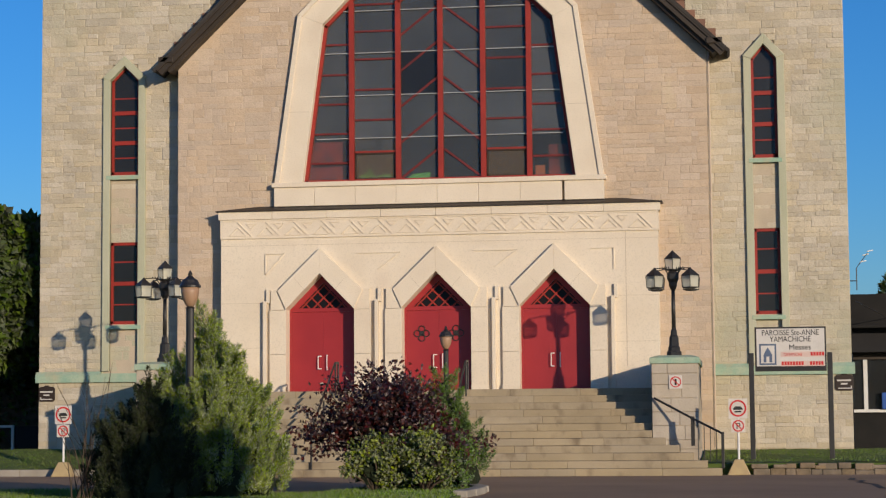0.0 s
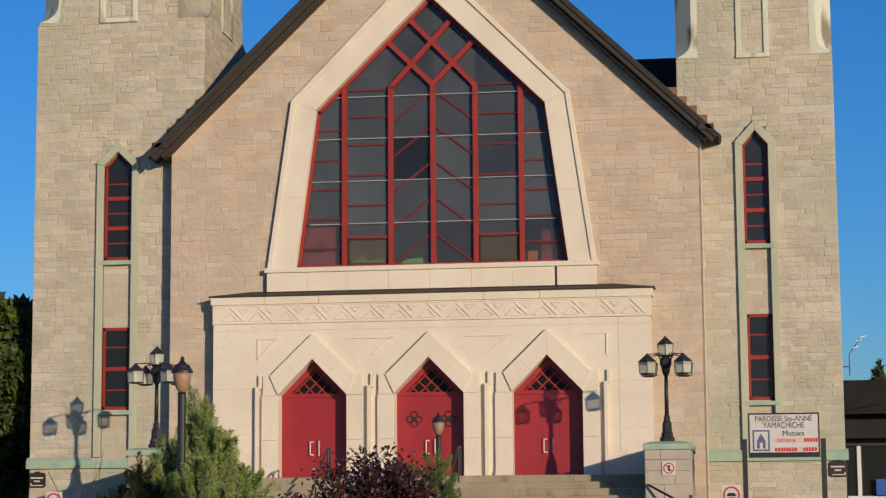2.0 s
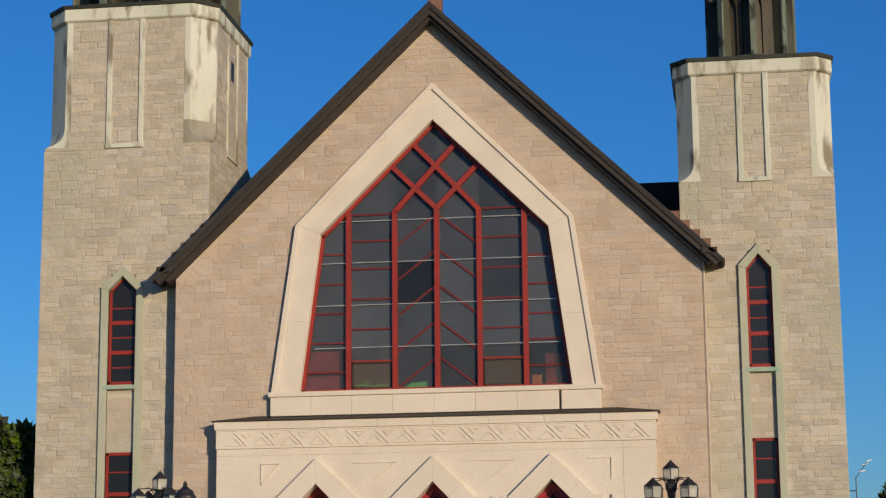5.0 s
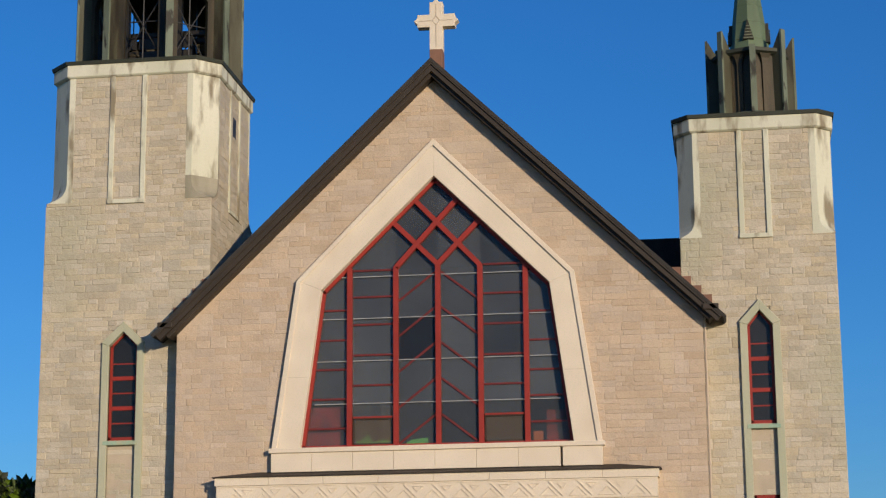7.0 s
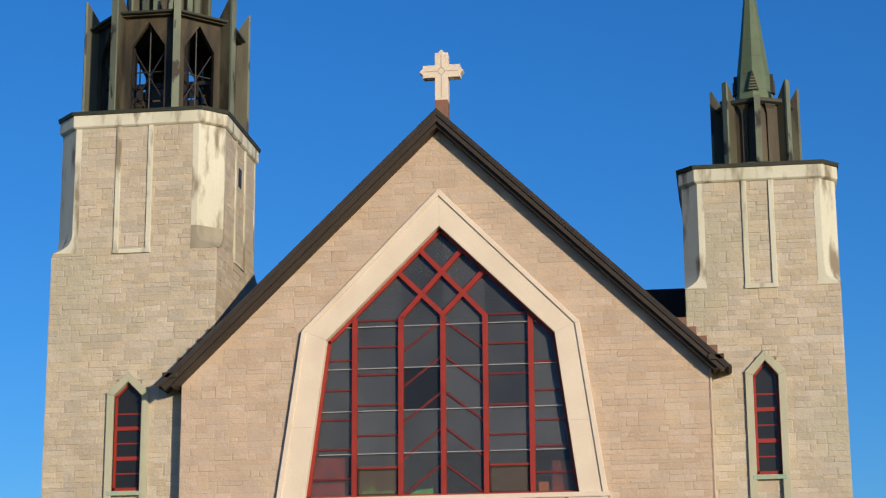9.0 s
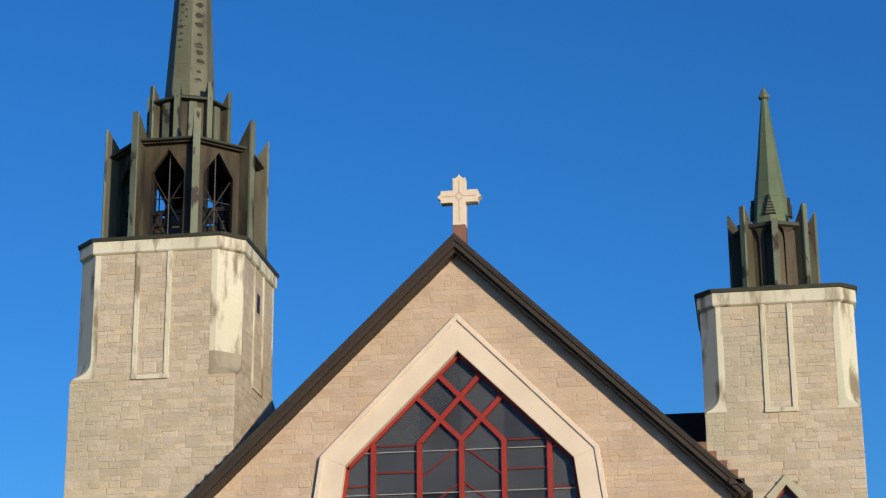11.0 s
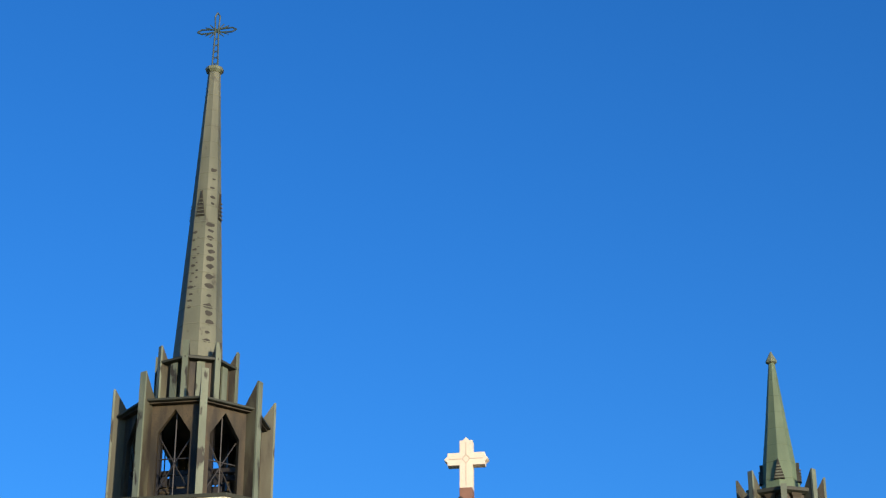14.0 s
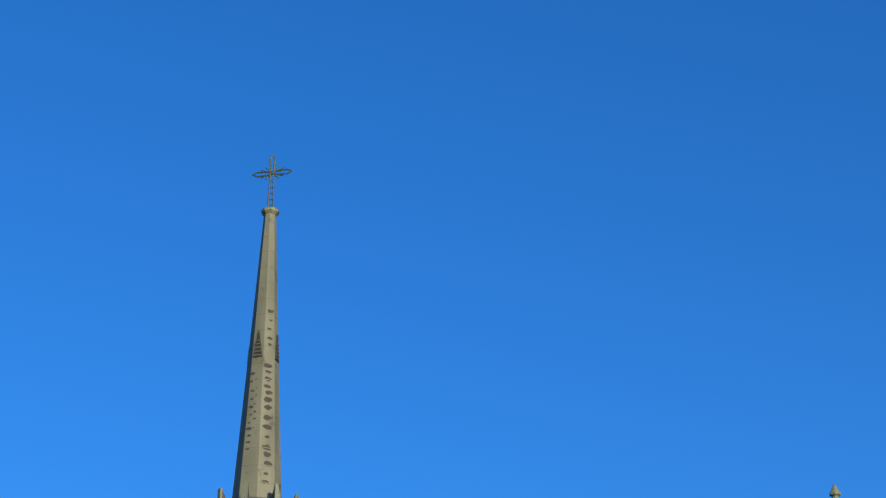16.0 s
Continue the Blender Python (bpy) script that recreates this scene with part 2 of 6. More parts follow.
def box(bm, x0, x1, y0, y1, z0, z1):
    v = [bm.verts.new((x, y, z)) for z in (z0, z1) for y in (y0, y1) for x in (x0, x1)]
    for f in ((0, 1, 3, 2), (4, 5, 7, 6), (0, 1, 5, 4), (2, 3, 7, 6), (0, 2, 6, 4), (1, 3, 7, 5)):
        bm.faces.new([v[i] for i in f])
    return bm


def solid(bm, poly, y0, y1):
    """A prism: poly in x and z, from y0 to y1."""
    a = [bm.verts.new((x, y0, z)) for x, z in poly]
    b = [bm.verts.new((x, y1, z)) for x, z in poly]
    bm.faces.new(a)
    bm.faces.new(b[::-1])
    for i in range(len(poly)):
        j = (i + 1) % len(poly)
        bm.faces.new((a[i], b[i], b[j], a[j]))
    return bm


def rings(bm, loops, close=True):
    """Skins a run of loops with the same number of points, and closes both ends."""
    vs = [[bm.verts.new(p) for p in lp] for lp in loops]
    for a, b in zip(vs, vs[1:]):
        for i in range(len(a)):
            j = (i + 1) % len(a)
            bm.faces.new((a[i], a[j], b[j], b[i]))
    if close:
        bm.faces.new(vs[0][::-1])
        bm.faces.new(vs[-1])
    return bm


def ngon(cx, cy, z, r, n=8, turn=22.5):
    return [(cx + r * math.sin(radians(turn + 360 * i / n)), cy - r * math.cos(radians(turn + 360 * i / n)), z) for i in range(n)]


def rod(bm, p, q, r0, r1=None, n=8):
    p, q = Vector(p), Vector(q)
    r1 = r0 if r1 is None else r1
    m = (q - p).to_track_quat("Z", "Y").to_matrix()
    ring = [Vector((math.cos(2 * math.pi * i / n), math.sin(2 * math.pi * i / n), 0)) for i in range(n)]
    return rings(bm, [[p + m @ (v * r0) for v in ring], [q + m @ (v * r1) for v in ring]])


def bar(bm, a, b, w, y0, y1):
    """A straight bar in the x-z plane from a to b, of width w, between y0 and y1."""
    a, b = Vector(a), Vector(b)
    d = (b - a).normalized() * 0.5 * w
    s = Vector((-d.y, d.x))
    return solid(bm, [tuple(a + s), tuple(a - s), tuple(b - s), tuple(b + s)], y0, y1)


B = bmesh.new

# ---------------------------------------------------------------- ground
bm = B()
N = 40
xs = [-600, -200, -80, -40] + [-30 + 60 * i / N for i in range(N + 1)] + [40, 80, 200, 600]
ys = [-500, -200, -100, -60, -40, -25, -12, -6.6, 0, 10, 30, 60, 120, 300, 900]
grid = [[bm.verts.new((x, y, -0.02)) for x in xs] for y in ys]
for j in range(len(ys) - 1):
    for i in range(len(xs) - 1):
        bm.faces.new((grid[j][i], grid[j][i + 1], grid[j + 1][i + 1], grid[j + 1][i]))
tagged(part("ground", bm, grass_soil), "green lawn ground reaching the horizon", "ground", kind="structure")
bm = B()
box(bm, -60, 60, -40, 1.5, -0.2, 0.0)
tagged(part("road", bm, asphalt), "worn brownish asphalt drive before the church steps", "road", kind="structure")

bm = B()
way = [(10.25, -8.4), (10.12, -9.4), (10.34, -10.4), (10.18, -11.2), (10.42, -12.6), (10.38, -15.0)]
for (ax, ay), (bx, by) in zip(way, way[1:]):
    quad(bm, (ax - 0.07, ay, 0.004), (bx - 0.05, by, 0.004), (bx + 0.08, by, 0.004), (ax + 0.06, ay, 0.004))
tagged(part("tar_seam", bm, tar), "dark tarred crack in the drive", "crack", kind="structure")

# ---------------------------------------------------------------- church
church = thing("church", "pale stone church with two towers, red doors and copper spires", "church", (0, 0, LAND))
rng = random.Random(4)

NW, EAVE, APEX = 7.2, 8.93, 15.87          # half width, wall top at the eaves and at the gable
SLOPE = (APEX - EAVE) / NW


def unit_stone(name, depth):
    """One hewn block, a unit wide and high, its face proud of y = 0; depth: how far its joints fall back."""
    bm, c = B(), 0.035
    o = [bm.verts.new(p) for p in ((-.5, depth, -.5), (.5, depth, -.5), (.5, depth, .5), (-.5, depth, .5))]
    f = [bm.verts.new(p) for p in ((-.5 + c, -.004, -.5 + 1.6 * c), (.5 - c, .001, -.5 + 1.6 * c), (.5 - c, -.003, .5 - 1.6 * c), (-.5 + c, .002, .5 - 1.6 * c))]
    bm.faces.new(f)
    for i in range(4):
        bm.faces.new((o[i], o[(i + 1) % 4], f[(i + 1) % 4], f[i]))
    bmesh.ops.recalc_face_normals(bm, faces=bm.faces)
    me = bpy.data.meshes.new(name)
    bm.to_mesh(me)
    bm.free()
    return me


class Masonry:
    """Coursed stones over a wall: some as pieces of their own, the rest joined."""

    def __init__(self, wall, mat, place, turned=False, rough=1.0):
        self.wall, self.mat, self.place, self.turned, self.rough = wall, mat, place, turned, rough
        self.verts, self.faces = [], []
        self.units = [unit_stone("stone", d) for d in (0.0015, 0.0015, 0.003, 0.006)]
        for u in self.units:
            u.materials.append(mat)
        self.left = 0

    def put(self, u, v, out):
        return (self.place - out, u, v) if self.turned else (u, self.place + out, v)

    def stone(self, a0, a1, b0, b1, z0, z1, own):
        g = 0.002
        w, out = min(a1 - a0, b1 - b0), rng.uniform(-0.007 * self.rough, 0.002)
        if w < 0.05 and max(a1 - a0, b1 - b0) < 0.1:
            return
        if own and abs(a0 - b0) < 1e-4 and abs(a1 - b1) < 1e-4 and self.left > 0 and not self.turned:
            self.left -= 1
            ob = new("stone", rng.choice(self.units))
            ob.parent = self.wall
            ob.location = ((a0 + a1) / 2, self.place + out, (z0 + z1) / 2)
            ob.scale = (a1 - a0 - 2 * g, 1, z1 - z0 - 2 * g)
            return
        # bedding joints show as lines, upright ones are worn soft
        c, e, n = 0.011, min(0.03, max(w, 0.02) / 4), len(self.verts)
        back = min(0.0065, out + self.rough * rng.choice((0.002, 0.002, 0.003, 0.006, 0.010)))
        j = [rng.uniform(-0.002, 0.002) for _ in range(4)]
        A0, A1, B0, B1 = a0 + g, a1 - g, b0 + g, b1 - g
        outer = ((A0, z0 + g), (A1, z0 + g), (B1, z1 - g), (B0, z1 - g))
        inner = ((A0 + e, z0 + g + c), (A1 - e, z0 + g + c), (B1 - e, z1 - g - c), (B0 + e, z1 - g - c))
        self.verts += [self.put(u, v, back) for u, v in outer] + [self.put(u, v, out + k) for (u, v), k in zip(inner, j)]
        self.faces.append((n + 4, n + 5, n + 6, n + 7))
        self.faces += [(n + i, n + (i + 1) % 4, n + 4 + (i + 1) % 4, n + 4 + i) for i in range(4)]

    def lay(self, z0, z1, ends, holes=(), own=None, heights=(0.24, 0.40), lengths=(0.38, 1.25)):
        z = z0
        while z < z1 - 0.02:
            t = min(z + rng.uniform(*heights), z1)
            if z1 - t < 0.1:
                t = z1
            mid = (z + t) / 2
            spans = [[ends(z)[0], ends(z)[1], ends(t)[0], ends(t)[1]]]
            for hole in holes:
                if hole(mid) is None:
                    continue
                h0, h1, m = hole(z) or hole(mid), hole(t) or hole(mid), hole(mid)
                cut = []
                for a0, a1, b0, b1 in spans:
                    if m[1] <= min(a0, b0) or m[0] >= max(a1, b1):
                        cut.append([a0, a1, b0, b1])
                        continue
                    if m[0] > max(a0, b0):
                        cut.append([a0, h0[0], b0, h1[0]])
                    if m[1] < min(a1, b1):
                        cut.append([h0[1], a1, h1[1], b1])
                spans = cut
            for a0, a1, b0, b1 in spans:
                lo, hi = max(a0, b0), min(a1, b1)
                cuts = []
                u = lo + rng.uniform(0.15, 0.7)
                while u < hi - 0.18:
                    cuts.append(u)
                    u += rng.uniform(*lengths)
                left = (a0, b0)
                for u in cuts + [None]:
                    right = (a1, b1) if u is None else (u, u)
                    is_own = bool(own and own((left[0] + right[0]) / 2, mid))
                    w = min(right[0] - left[0], right[1] - left[1])
                    if t - z > 0.22 and w > 0.12 and (w > 0.55 or rng.random() < 0.62):
                        # two thinner layers, each with joints of its own
                        f = rng.uniform(0.34, 0.66)
                        m = z + (t - z) * f
                        lm, rm = left[0] + (left[1] - left[0]) * f, right[0] + (right[1] - right[0]) * f
                        for p0, p1, q0, q1, za, zb in ((left[0], right[0], lm, rm, z, m), (lm, rm, left[1], right[1], m, t)):
                            c0, c1 = max(p0, q0), min(p1, q1)
                            if c1 - c0 > 0.42 and rng.random() < 0.75:
                                c = c0 + (c1 - c0) * rng.uniform(0.3, 0.7)
                                self.stone(p0, c, q0, c, za, zb, is_own)
                                self.stone(c, p1, c, q1, za, zb, is_own)
                            else:
                                self.stone(p0, p1, q0, q1, za, zb, is_own)
                    else:
                        self.stone(left[0], right[0], left[1], right[1], z, t, is_own)
                    left = right
            z = t

    def done(self, name="stonework"):
        me = bpy.data.meshes.new(name)
        me.from_pydata(self.verts, [], self.faces)
        me.materials.append(self.mat)
        bm = B()
        bm.from_mesh(me)
        bmesh.ops.recalc_face_normals(bm, faces=bm.faces)
        bm.to_mesh(me)
        bm.free()
        ob = new(name, me)
        ob.parent = self.wall
        return tagged(ob, kind="stuff")


# -- nave front
bm = B()
box(bm, -NW, NW, 0.08, 0.45, -1.6, 4.75)
box(bm, -NW, NW, 0.007, 0.45, 4.75, 5.66)
for s in (-1, 1):               # left and right of the window's opening
    solid(bm, [(s * NW, 5.66), (s * 4.1, 5.66), (s * 3.45, 10.13), (0, 13.6), (0, APEX), (s * NW, EAVE)], 0.007, 0.45)
    box(bm, *sorted((s * 5.7, s * NW)), 0.007, 0.08, -1.6, 4.75)
nave_wall = part("nave_wall", bm, mortar, church, "pinkish beige coursed stone gable wall")


def lerp(p, a, b, va, vb):
    return va + (p - a) / (b - a) * (vb - va)


def win_hole(z):            # what the big window and its surround take up
    if z < 5.0 or z > 14.0:
        return None
    if z < 5.65:
        return (-4.46, 4.46)
    w = lerp(z, 5.65, 10.26, 4.4, 3.75) if z < 10.26 else lerp(z, 10.26, 14.13, 3.75, 0.0)
    return (-w, w)


def portal_hole(z):
    return (-5.8, 5.8) if z < 4.9 else None


# -- the big window: surround, frame, panes
OUT = [(-4.45, 5.66), (-3.80, 10.27), (0.0, 14.13), (3.80, 10.27), (4.45, 5.66)]
INN = [(-3.70, 5.66), (-3.13, 10.0), (0.0, 13.10), (3.13, 10.0), (3.70, 5.66)]
window = new("big_window")
window.parent = church
window["label"] = "tall kite-shaped church window with red bars and dark panes"
for i in range(4):
    bm = B()
    solid(bm, [OUT[i], OUT[i + 1], INN[i + 1], INN[i]], -0.10, 0.38)
    part("surround", bm, limestone, window, "smooth cream limestone surround", bevel=0.012)
    bm = B()
    o0, o1 = Vector(OUT[i]), Vector(OUT[i + 1])
    i0, i1 = Vector(INN[i]), Vector(INN[i + 1])
    solid(bm, [tuple(o0.lerp(i0, -0.02)), tuple(o1.lerp(i1, -0.02)), tuple(o1.lerp(i1, 0.17)), tuple(o0.lerp(i0, 0.17))], -0.15, -0.10)
    part("outer_moulding", bm, limestone, window, bevel=0.01)
bm = B()
box(bm, -4.52, 4.52, -0.26, 0.3, 5.54, 5.67)
part("sill", bm, limestone, window, bevel=0.015)
for k in range(8):
    bm = B()
    a, b = -4.46 + 8.92 * k / 8, -4.46 + 8.92 * (k + 1) / 8
    if k == 7:
        a += 0.06
    box(bm, a + 0.003, b - 0.003, -0.20, 0.3, 5.03, 5.54)
    part("sill_block", bm, limestone, window, bevel=0.006)
for x, z, w, sl in ((-3.80, 7.6, 0.4, 0.1), (3.80, 7.6, 0.4, 0.1)):
    bm = B()
    box(bm, x - 0.30, x + 0.30, -0.103, 0.0, z, z + 0.008)
    part("joint", bm, mortar, window)

WY = 0.20                       # glass plane


def clip(poly, lo, hi, axis):
    """Keeps the part of a convex outline between lo and hi along one axis."""
    for bound, sign in ((lo, 1), (hi, -1)):
        out = []
        for p, q in zip(poly, poly[1:] + poly[:1]):
            dp, dq = sign * (p[axis] - bound), sign * (q[axis] - bound)
            if dp >= 0:
                out.append(p)
            if dp * dq < 0:
                f = dp / (dp - dq)
                out.append((p[0] + f * (q[0] - p[0]), p[1] + f * (q[1] - p[1])))
        poly = out
        if not poly:
            break
    return poly


prng = random.Random(12)
COLS = (-3.8, -2.38, -1.10, 0.06, 1.22, 2.46, 3.8)
BEDS = (5.66, 6.88, 8.05, 9.22, 10.38, 13.2)
for x0, x1 in zip(COLS, COLS[1:]):
    for z0, z1 in zip(BEDS, BEDS[1:]):
        cell = clip(clip(INN, x0, x1, 0), z0, z1, 1)
        if len(cell) < 3:
            continue
        tx, tz, ty = prng.uniform(-0.007, 0.007), prng.uniform(-0.007, 0.007), WY + 0.04
        bm = B()
        fr = [(x, ty + tx * (x - x0) + tz * (z - z0), z) for x, z in cell]
        rings(bm, [fr, [(x, y + 0.006, z) for x, y, z in fr]])
        clean = x0 == -1.10 and z0 == 8.05          # one newer, darker pane
        pane = part("pane", bm, clean_glass if clean else low_glass if z0 == 5.66 else pane_glass, window, "newer, darker glass" if clean else "dark reflecting glass")
        pane.visible_shadow = False


def winbar(a, b, w, name="glazing_bar", d=0.05, mat=window_red):
    bm = B()
    if name == "glazing_bar":       # the thin bars lie close to the glass
        # darker copy of the window red: dimming by the glass, put into the colour
        mat = dimmed_red
        bar(bm, a, b, w, WY + 0.0, WY + 0.026)
    else:
        bar(bm, a, b, w, WY - d, WY + 0.03)
    return part(name, bm, mat, window)


def top_z(x, pad=0.0):
    """Height of the opening's upper edge over x."""
    x = abs(x)
    return lerp(x, 0, 3.13, 13.10, 10.0) - pad


for i in range(4):
    a, b = Vector(INN[i]), Vector(INN[i + 1])
    s = (Vector((0, 8.8)) - (a + b) / 2).normalized() * 0.045
    winbar(tuple(a + s), tuple(b + s), 0.10, "frame_bar", 0.06)
winbar((-3.66, 5.71), (3.66, 5.71), 0.09, "frame_bar", 0.06)
MULL = (-2.38, -1.10, 0.06, 1.22, 2.46)
for x, z in zip(MULL, (10.62, 10.62, 10.66, 10.62, 10.62)):
    winbar((x, 5.7), (x, z), 0.135, "mullion", 0.09)
# crossing bars in the head
for a, b, d in (((-1.10, 10.60), (0.60, 12.46), 0.09), ((1.22, 10.60), (-0.54, 12.46), 0.088), ((0.06, 10.66), (-1.13, 11.84), 0.086), ((0.06, 10.66), (1.22, 11.86), 0.084)):
    winbar(a, b, 0.135, "mullion", d)
# level bars in the outer lights
for x0, x1, zs in ((-2.30, -1.17, (7.38, 8.21, 9.05, 9.82, 10.56)), (1.30, 2.38, (7.32, 8.13, 8.97, 9.81, 10.62))):
    for z in zs:
        winbar((x0, z), (x1, z + 0.0), 0.05)
for z, zr in ((6.22, 6.27), (7.02, 6.98), (7.83, 7.68), (8.64, 8.49), (9.47, 9.28)):
    winbar((-lerp(z, 5.66, 10.0, 3.66, 3.1), z), (-2.46, z), 0.05)
    winbar((2.54, zr), (lerp(zr, 5.66, 10.0, 3.66, 3.1), zr), 0.05)
for k in range(5):              # slanting bars of the middle lights
    z = 5.76 + 0.98 * k
    if z + 0.78 < 10.7:
        winbar((-1.03, z), (-0.02, z + 0.78), 0.055)
        winbar((1.15, z), (0.14, z + 0.78), 0.055)
for z in (6.88, 8.05, 9.22, 10.38):      # thin pale saddle bars
    for x0, x1 in ((-3.35, -2.46), (-2.30, -1.17), (-1.03, -0.02), (0.14, 1.15), (1.30, 2.38), (2.54, 3.35)):
        w = lerp(z, 5.66, 10.0, 3.62, 3.06) if z < 10 else top_z(0) and (13.10 - z) / 3.1 * 3.13 - 0.1
        a, b = max(x0, -w), min(x1, w)
        if b - a > 0.1:
            winbar((a, z), (b, z), 0.018, "saddle_bar", 0.03, dull_metal)
for x0, x1 in ((-2.29, -1.18), (1.31, 2.37)):   # opening hoppers
    bm = B()
    box(bm, x0, x1, WY + 0.012, WY + 0.03, 5.76, 6.48)
    h = part("hopper", bm, clear_glass, window, "brownish tinted hopper pane")
    h.visible_shadow = False
    winbar((x0, 6.50), (x1, 6.50), 0.05, "hopper_rail", 0.04)
    for p, q in (((x0 + 0.02, 5.76), (x0 + 0.02, 6.48)), ((x1 - 0.02, 5.76), (x1 - 0.02, 6.48)), ((x0, 6.455), (x1, 6.455)), ((x0, 5.78), (x1, 5.78))):
        winbar(p, q, 0.04, "hopper_frame", 0.012, brown_metal)
# things seen behind the glass
bm = B()
solid(bm, [(-2.2, 5.7), (-1.2, 5.7), (-1.2, 5.86), (-1.5, 5.9), (-1.75, 5.84), (-1.9, 6.05), (-2.05, 5.9), (-2.2, 5.88)], 0.26, 0.28)
part("board", bm, green_board, window, "green board behind the glass")
bm = B()
solid(bm, [(-0.95, 5.72), (-0.25, 5.72), (-0.25, 5.92), (-0.7, 5.88)], 0.26, 0.28)
part("board", bm, green_board, window)
bm = B()
solid(bm, [(2.6, 5.72), (2.86, 5.72), (2.86, 6.02), (2.6, 6.02)], 0.26, 0.28)
part("board", bm, orange_board, window, "orange board behind the glass")
for x0, x1, z1 in ((-3.62, -2.44, 6.84), (2.95, 3.6, 6.6)):
    bm = B()
    box(bm, x0, x1, 0.40, 0.42, 5.72, z1)
    part("curtain", bm, curtain_red, window, "faded red cloth behind the glass")
# plain room surfaces added behind the glass, coloured dark for an unlit inside
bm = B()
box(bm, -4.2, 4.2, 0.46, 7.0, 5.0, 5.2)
part("loft_floor", bm, room_shade, church)
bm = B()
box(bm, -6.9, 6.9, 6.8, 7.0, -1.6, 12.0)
part("inner_wall", bm, room_shade, church)

# -- roof
FY = -0.46
roof = new("roof")
roof.parent = church
roof["label"] = "steep dark roof with deep brown metal bargeboards"


def slope_pt(s, x, up):         # a point on the roof line at x, raised square to the slope
    up -= 0.02 * (s < 0)
    n = Vector((SLOPE, 1)).normalized()
    return (s * (x + n.x * up), APEX - SLOPE * x + n.y * up)


for s in (-1, 1):
    bm = B()
    p = [slope_pt(s, 0, 0.36), slope_pt(s, 7.56, 0.36), slope_pt(s, 7.56, 0.27), (0, slope_pt(s, 0, 0.32)[1] + 0.0)]
    p[0] = (0, APEX + 0.36 * math.hypot(1, SLOPE))
    p[3] = (0, APEX + 0.27 * math.hypot(1, SLOPE))
    solid(bm, p, FY - 0.06, 34)
    part("roof_slope", bm, shingle, roof, "dark shingled roof slope")
    for up0, up1, y0, y1, nm in ((0.0, 0.25, FY + 0.10, 0.5, "bargeboard"), (0.09, 0.25, FY - 0.01, FY + 0.14, "fascia"),
                                 (0.22, 0.35, FY - 0.05, FY + 0.06, "drip_edge")):
        bm = B()
        x1 = 7.50 if nm != "bargeboard" else 7.36
        q = [(0, APEX + up0 * math.hypot(1, SLOPE)), slope_pt(s, x1, up0), slope_pt(s, x1, up1), (0, APEX + up1 * math.hypot(1, SLOPE))]
        solid(bm, q, y0, y1)
        part(nm, bm, brown_metal, roof, bevel=0.008)
    bm = B()
    box(bm, *sorted((s * 7.20, s * 7.62)), FY - 0.06, 0.49, 9.02, 9.18)
    part("eave_box", bm, brown_metal, roof, bevel=0.02)
    bm = B()
    box(bm, *sorted((s * 7.30, s * 7.44)), FY + 0.06, 0.49, 8.90, 9.02)
    part("eave_bracket", bm, brown_metal, roof, bevel=0.02)
    for k in range(4):          # stepped flashing on the tower
        bm = B()
        x = 7.45 - 0.27 * k
        z = 9.30 + 0.27 * k * SLOPE
        box(bm, *sorted((s * (x - 0.28), s * x)), 0.42, 0.49, z - 0.3, z + (0.30 if s > 0 else 0.47))
        part("step_flashing", bm, rust_flash, roof, "rust-brown stepped flashing")
# dark saddle roof between nave and tower
bm = B()
box(bm, 4.9, 7.4, 4.2, 9.0, 8.8, 12.05)
part("saddle_roof", bm, shingle, roof)

# -- gable cross
cross = new("gable_cross")
cross.parent = church
cross["label"] = "cream stone cross with pointed arm ends"
bm = B()
X0, ZB = 0.09, 16.72
a, t, wing, head = 0.185, 0.10, 0.53, 18.15
zc = 17.60
pts = [(-a, ZB), (a, ZB), (a, zc - a), (wing, zc - a), (wing, zc - 0.5 * a), (wing + t, zc), (wing, zc + 0.5 * a), (wing, zc + a), (a, zc + a),
       (a, head), (0.5 * a, head), (0, head + t), (-0.5 * a, head), (-a, head), (-a, zc + a), (-wing, zc + a), (-wing, zc + 0.5 * a), (-wing - t, zc),
       (-wing, zc - 0.5 * a), (-wing, zc - a), (-a, zc - a)]
solid(bm, [(X0 + x, z) for x, z in pts], -0.05, 0.25)
part("cross_body", bm, limestone, cross, bevel=0.012)
for p, q in (((0, ZB + 0.1), (0, zc - 0.13)), ((0, zc + 0.13), (0, head - 0.07)), ((-wing + 0.05, zc), (-0.13, zc)), ((0.13, zc), (wing - 0.05, zc)),
             ((0, zc + 0.13), (0.11, zc)), ((0.11, zc), (0, zc - 0.13)), ((0, zc - 0.13), (-0.11, zc)), ((-0.11, zc), (0, zc + 0.13))):
    bm = B()
    bar(bm, (X0 + p[0], p[1]), (X0 + q[0], q[1]), 0.022, -0.056, -0.04)
    part("incised_line", bm, mortar, cross)
bm = B()
box(bm, X0 - 0.18, X0 + 0.18, -0.10, 0.33, 16.2, 16.74)
part("cross_base", bm, rust_flash, cross, "rusty metal base", bevel=0.01)

# -- portal block
PY = -0.45
DOORS = (-3.13, 0.0, 3.13)
DW, SPR, DAP = 0.925, 2.22, 3.17
portal = new("portal")
portal.parent = church
portal["label"] = "cream limestone portal block with three pointed doorways"
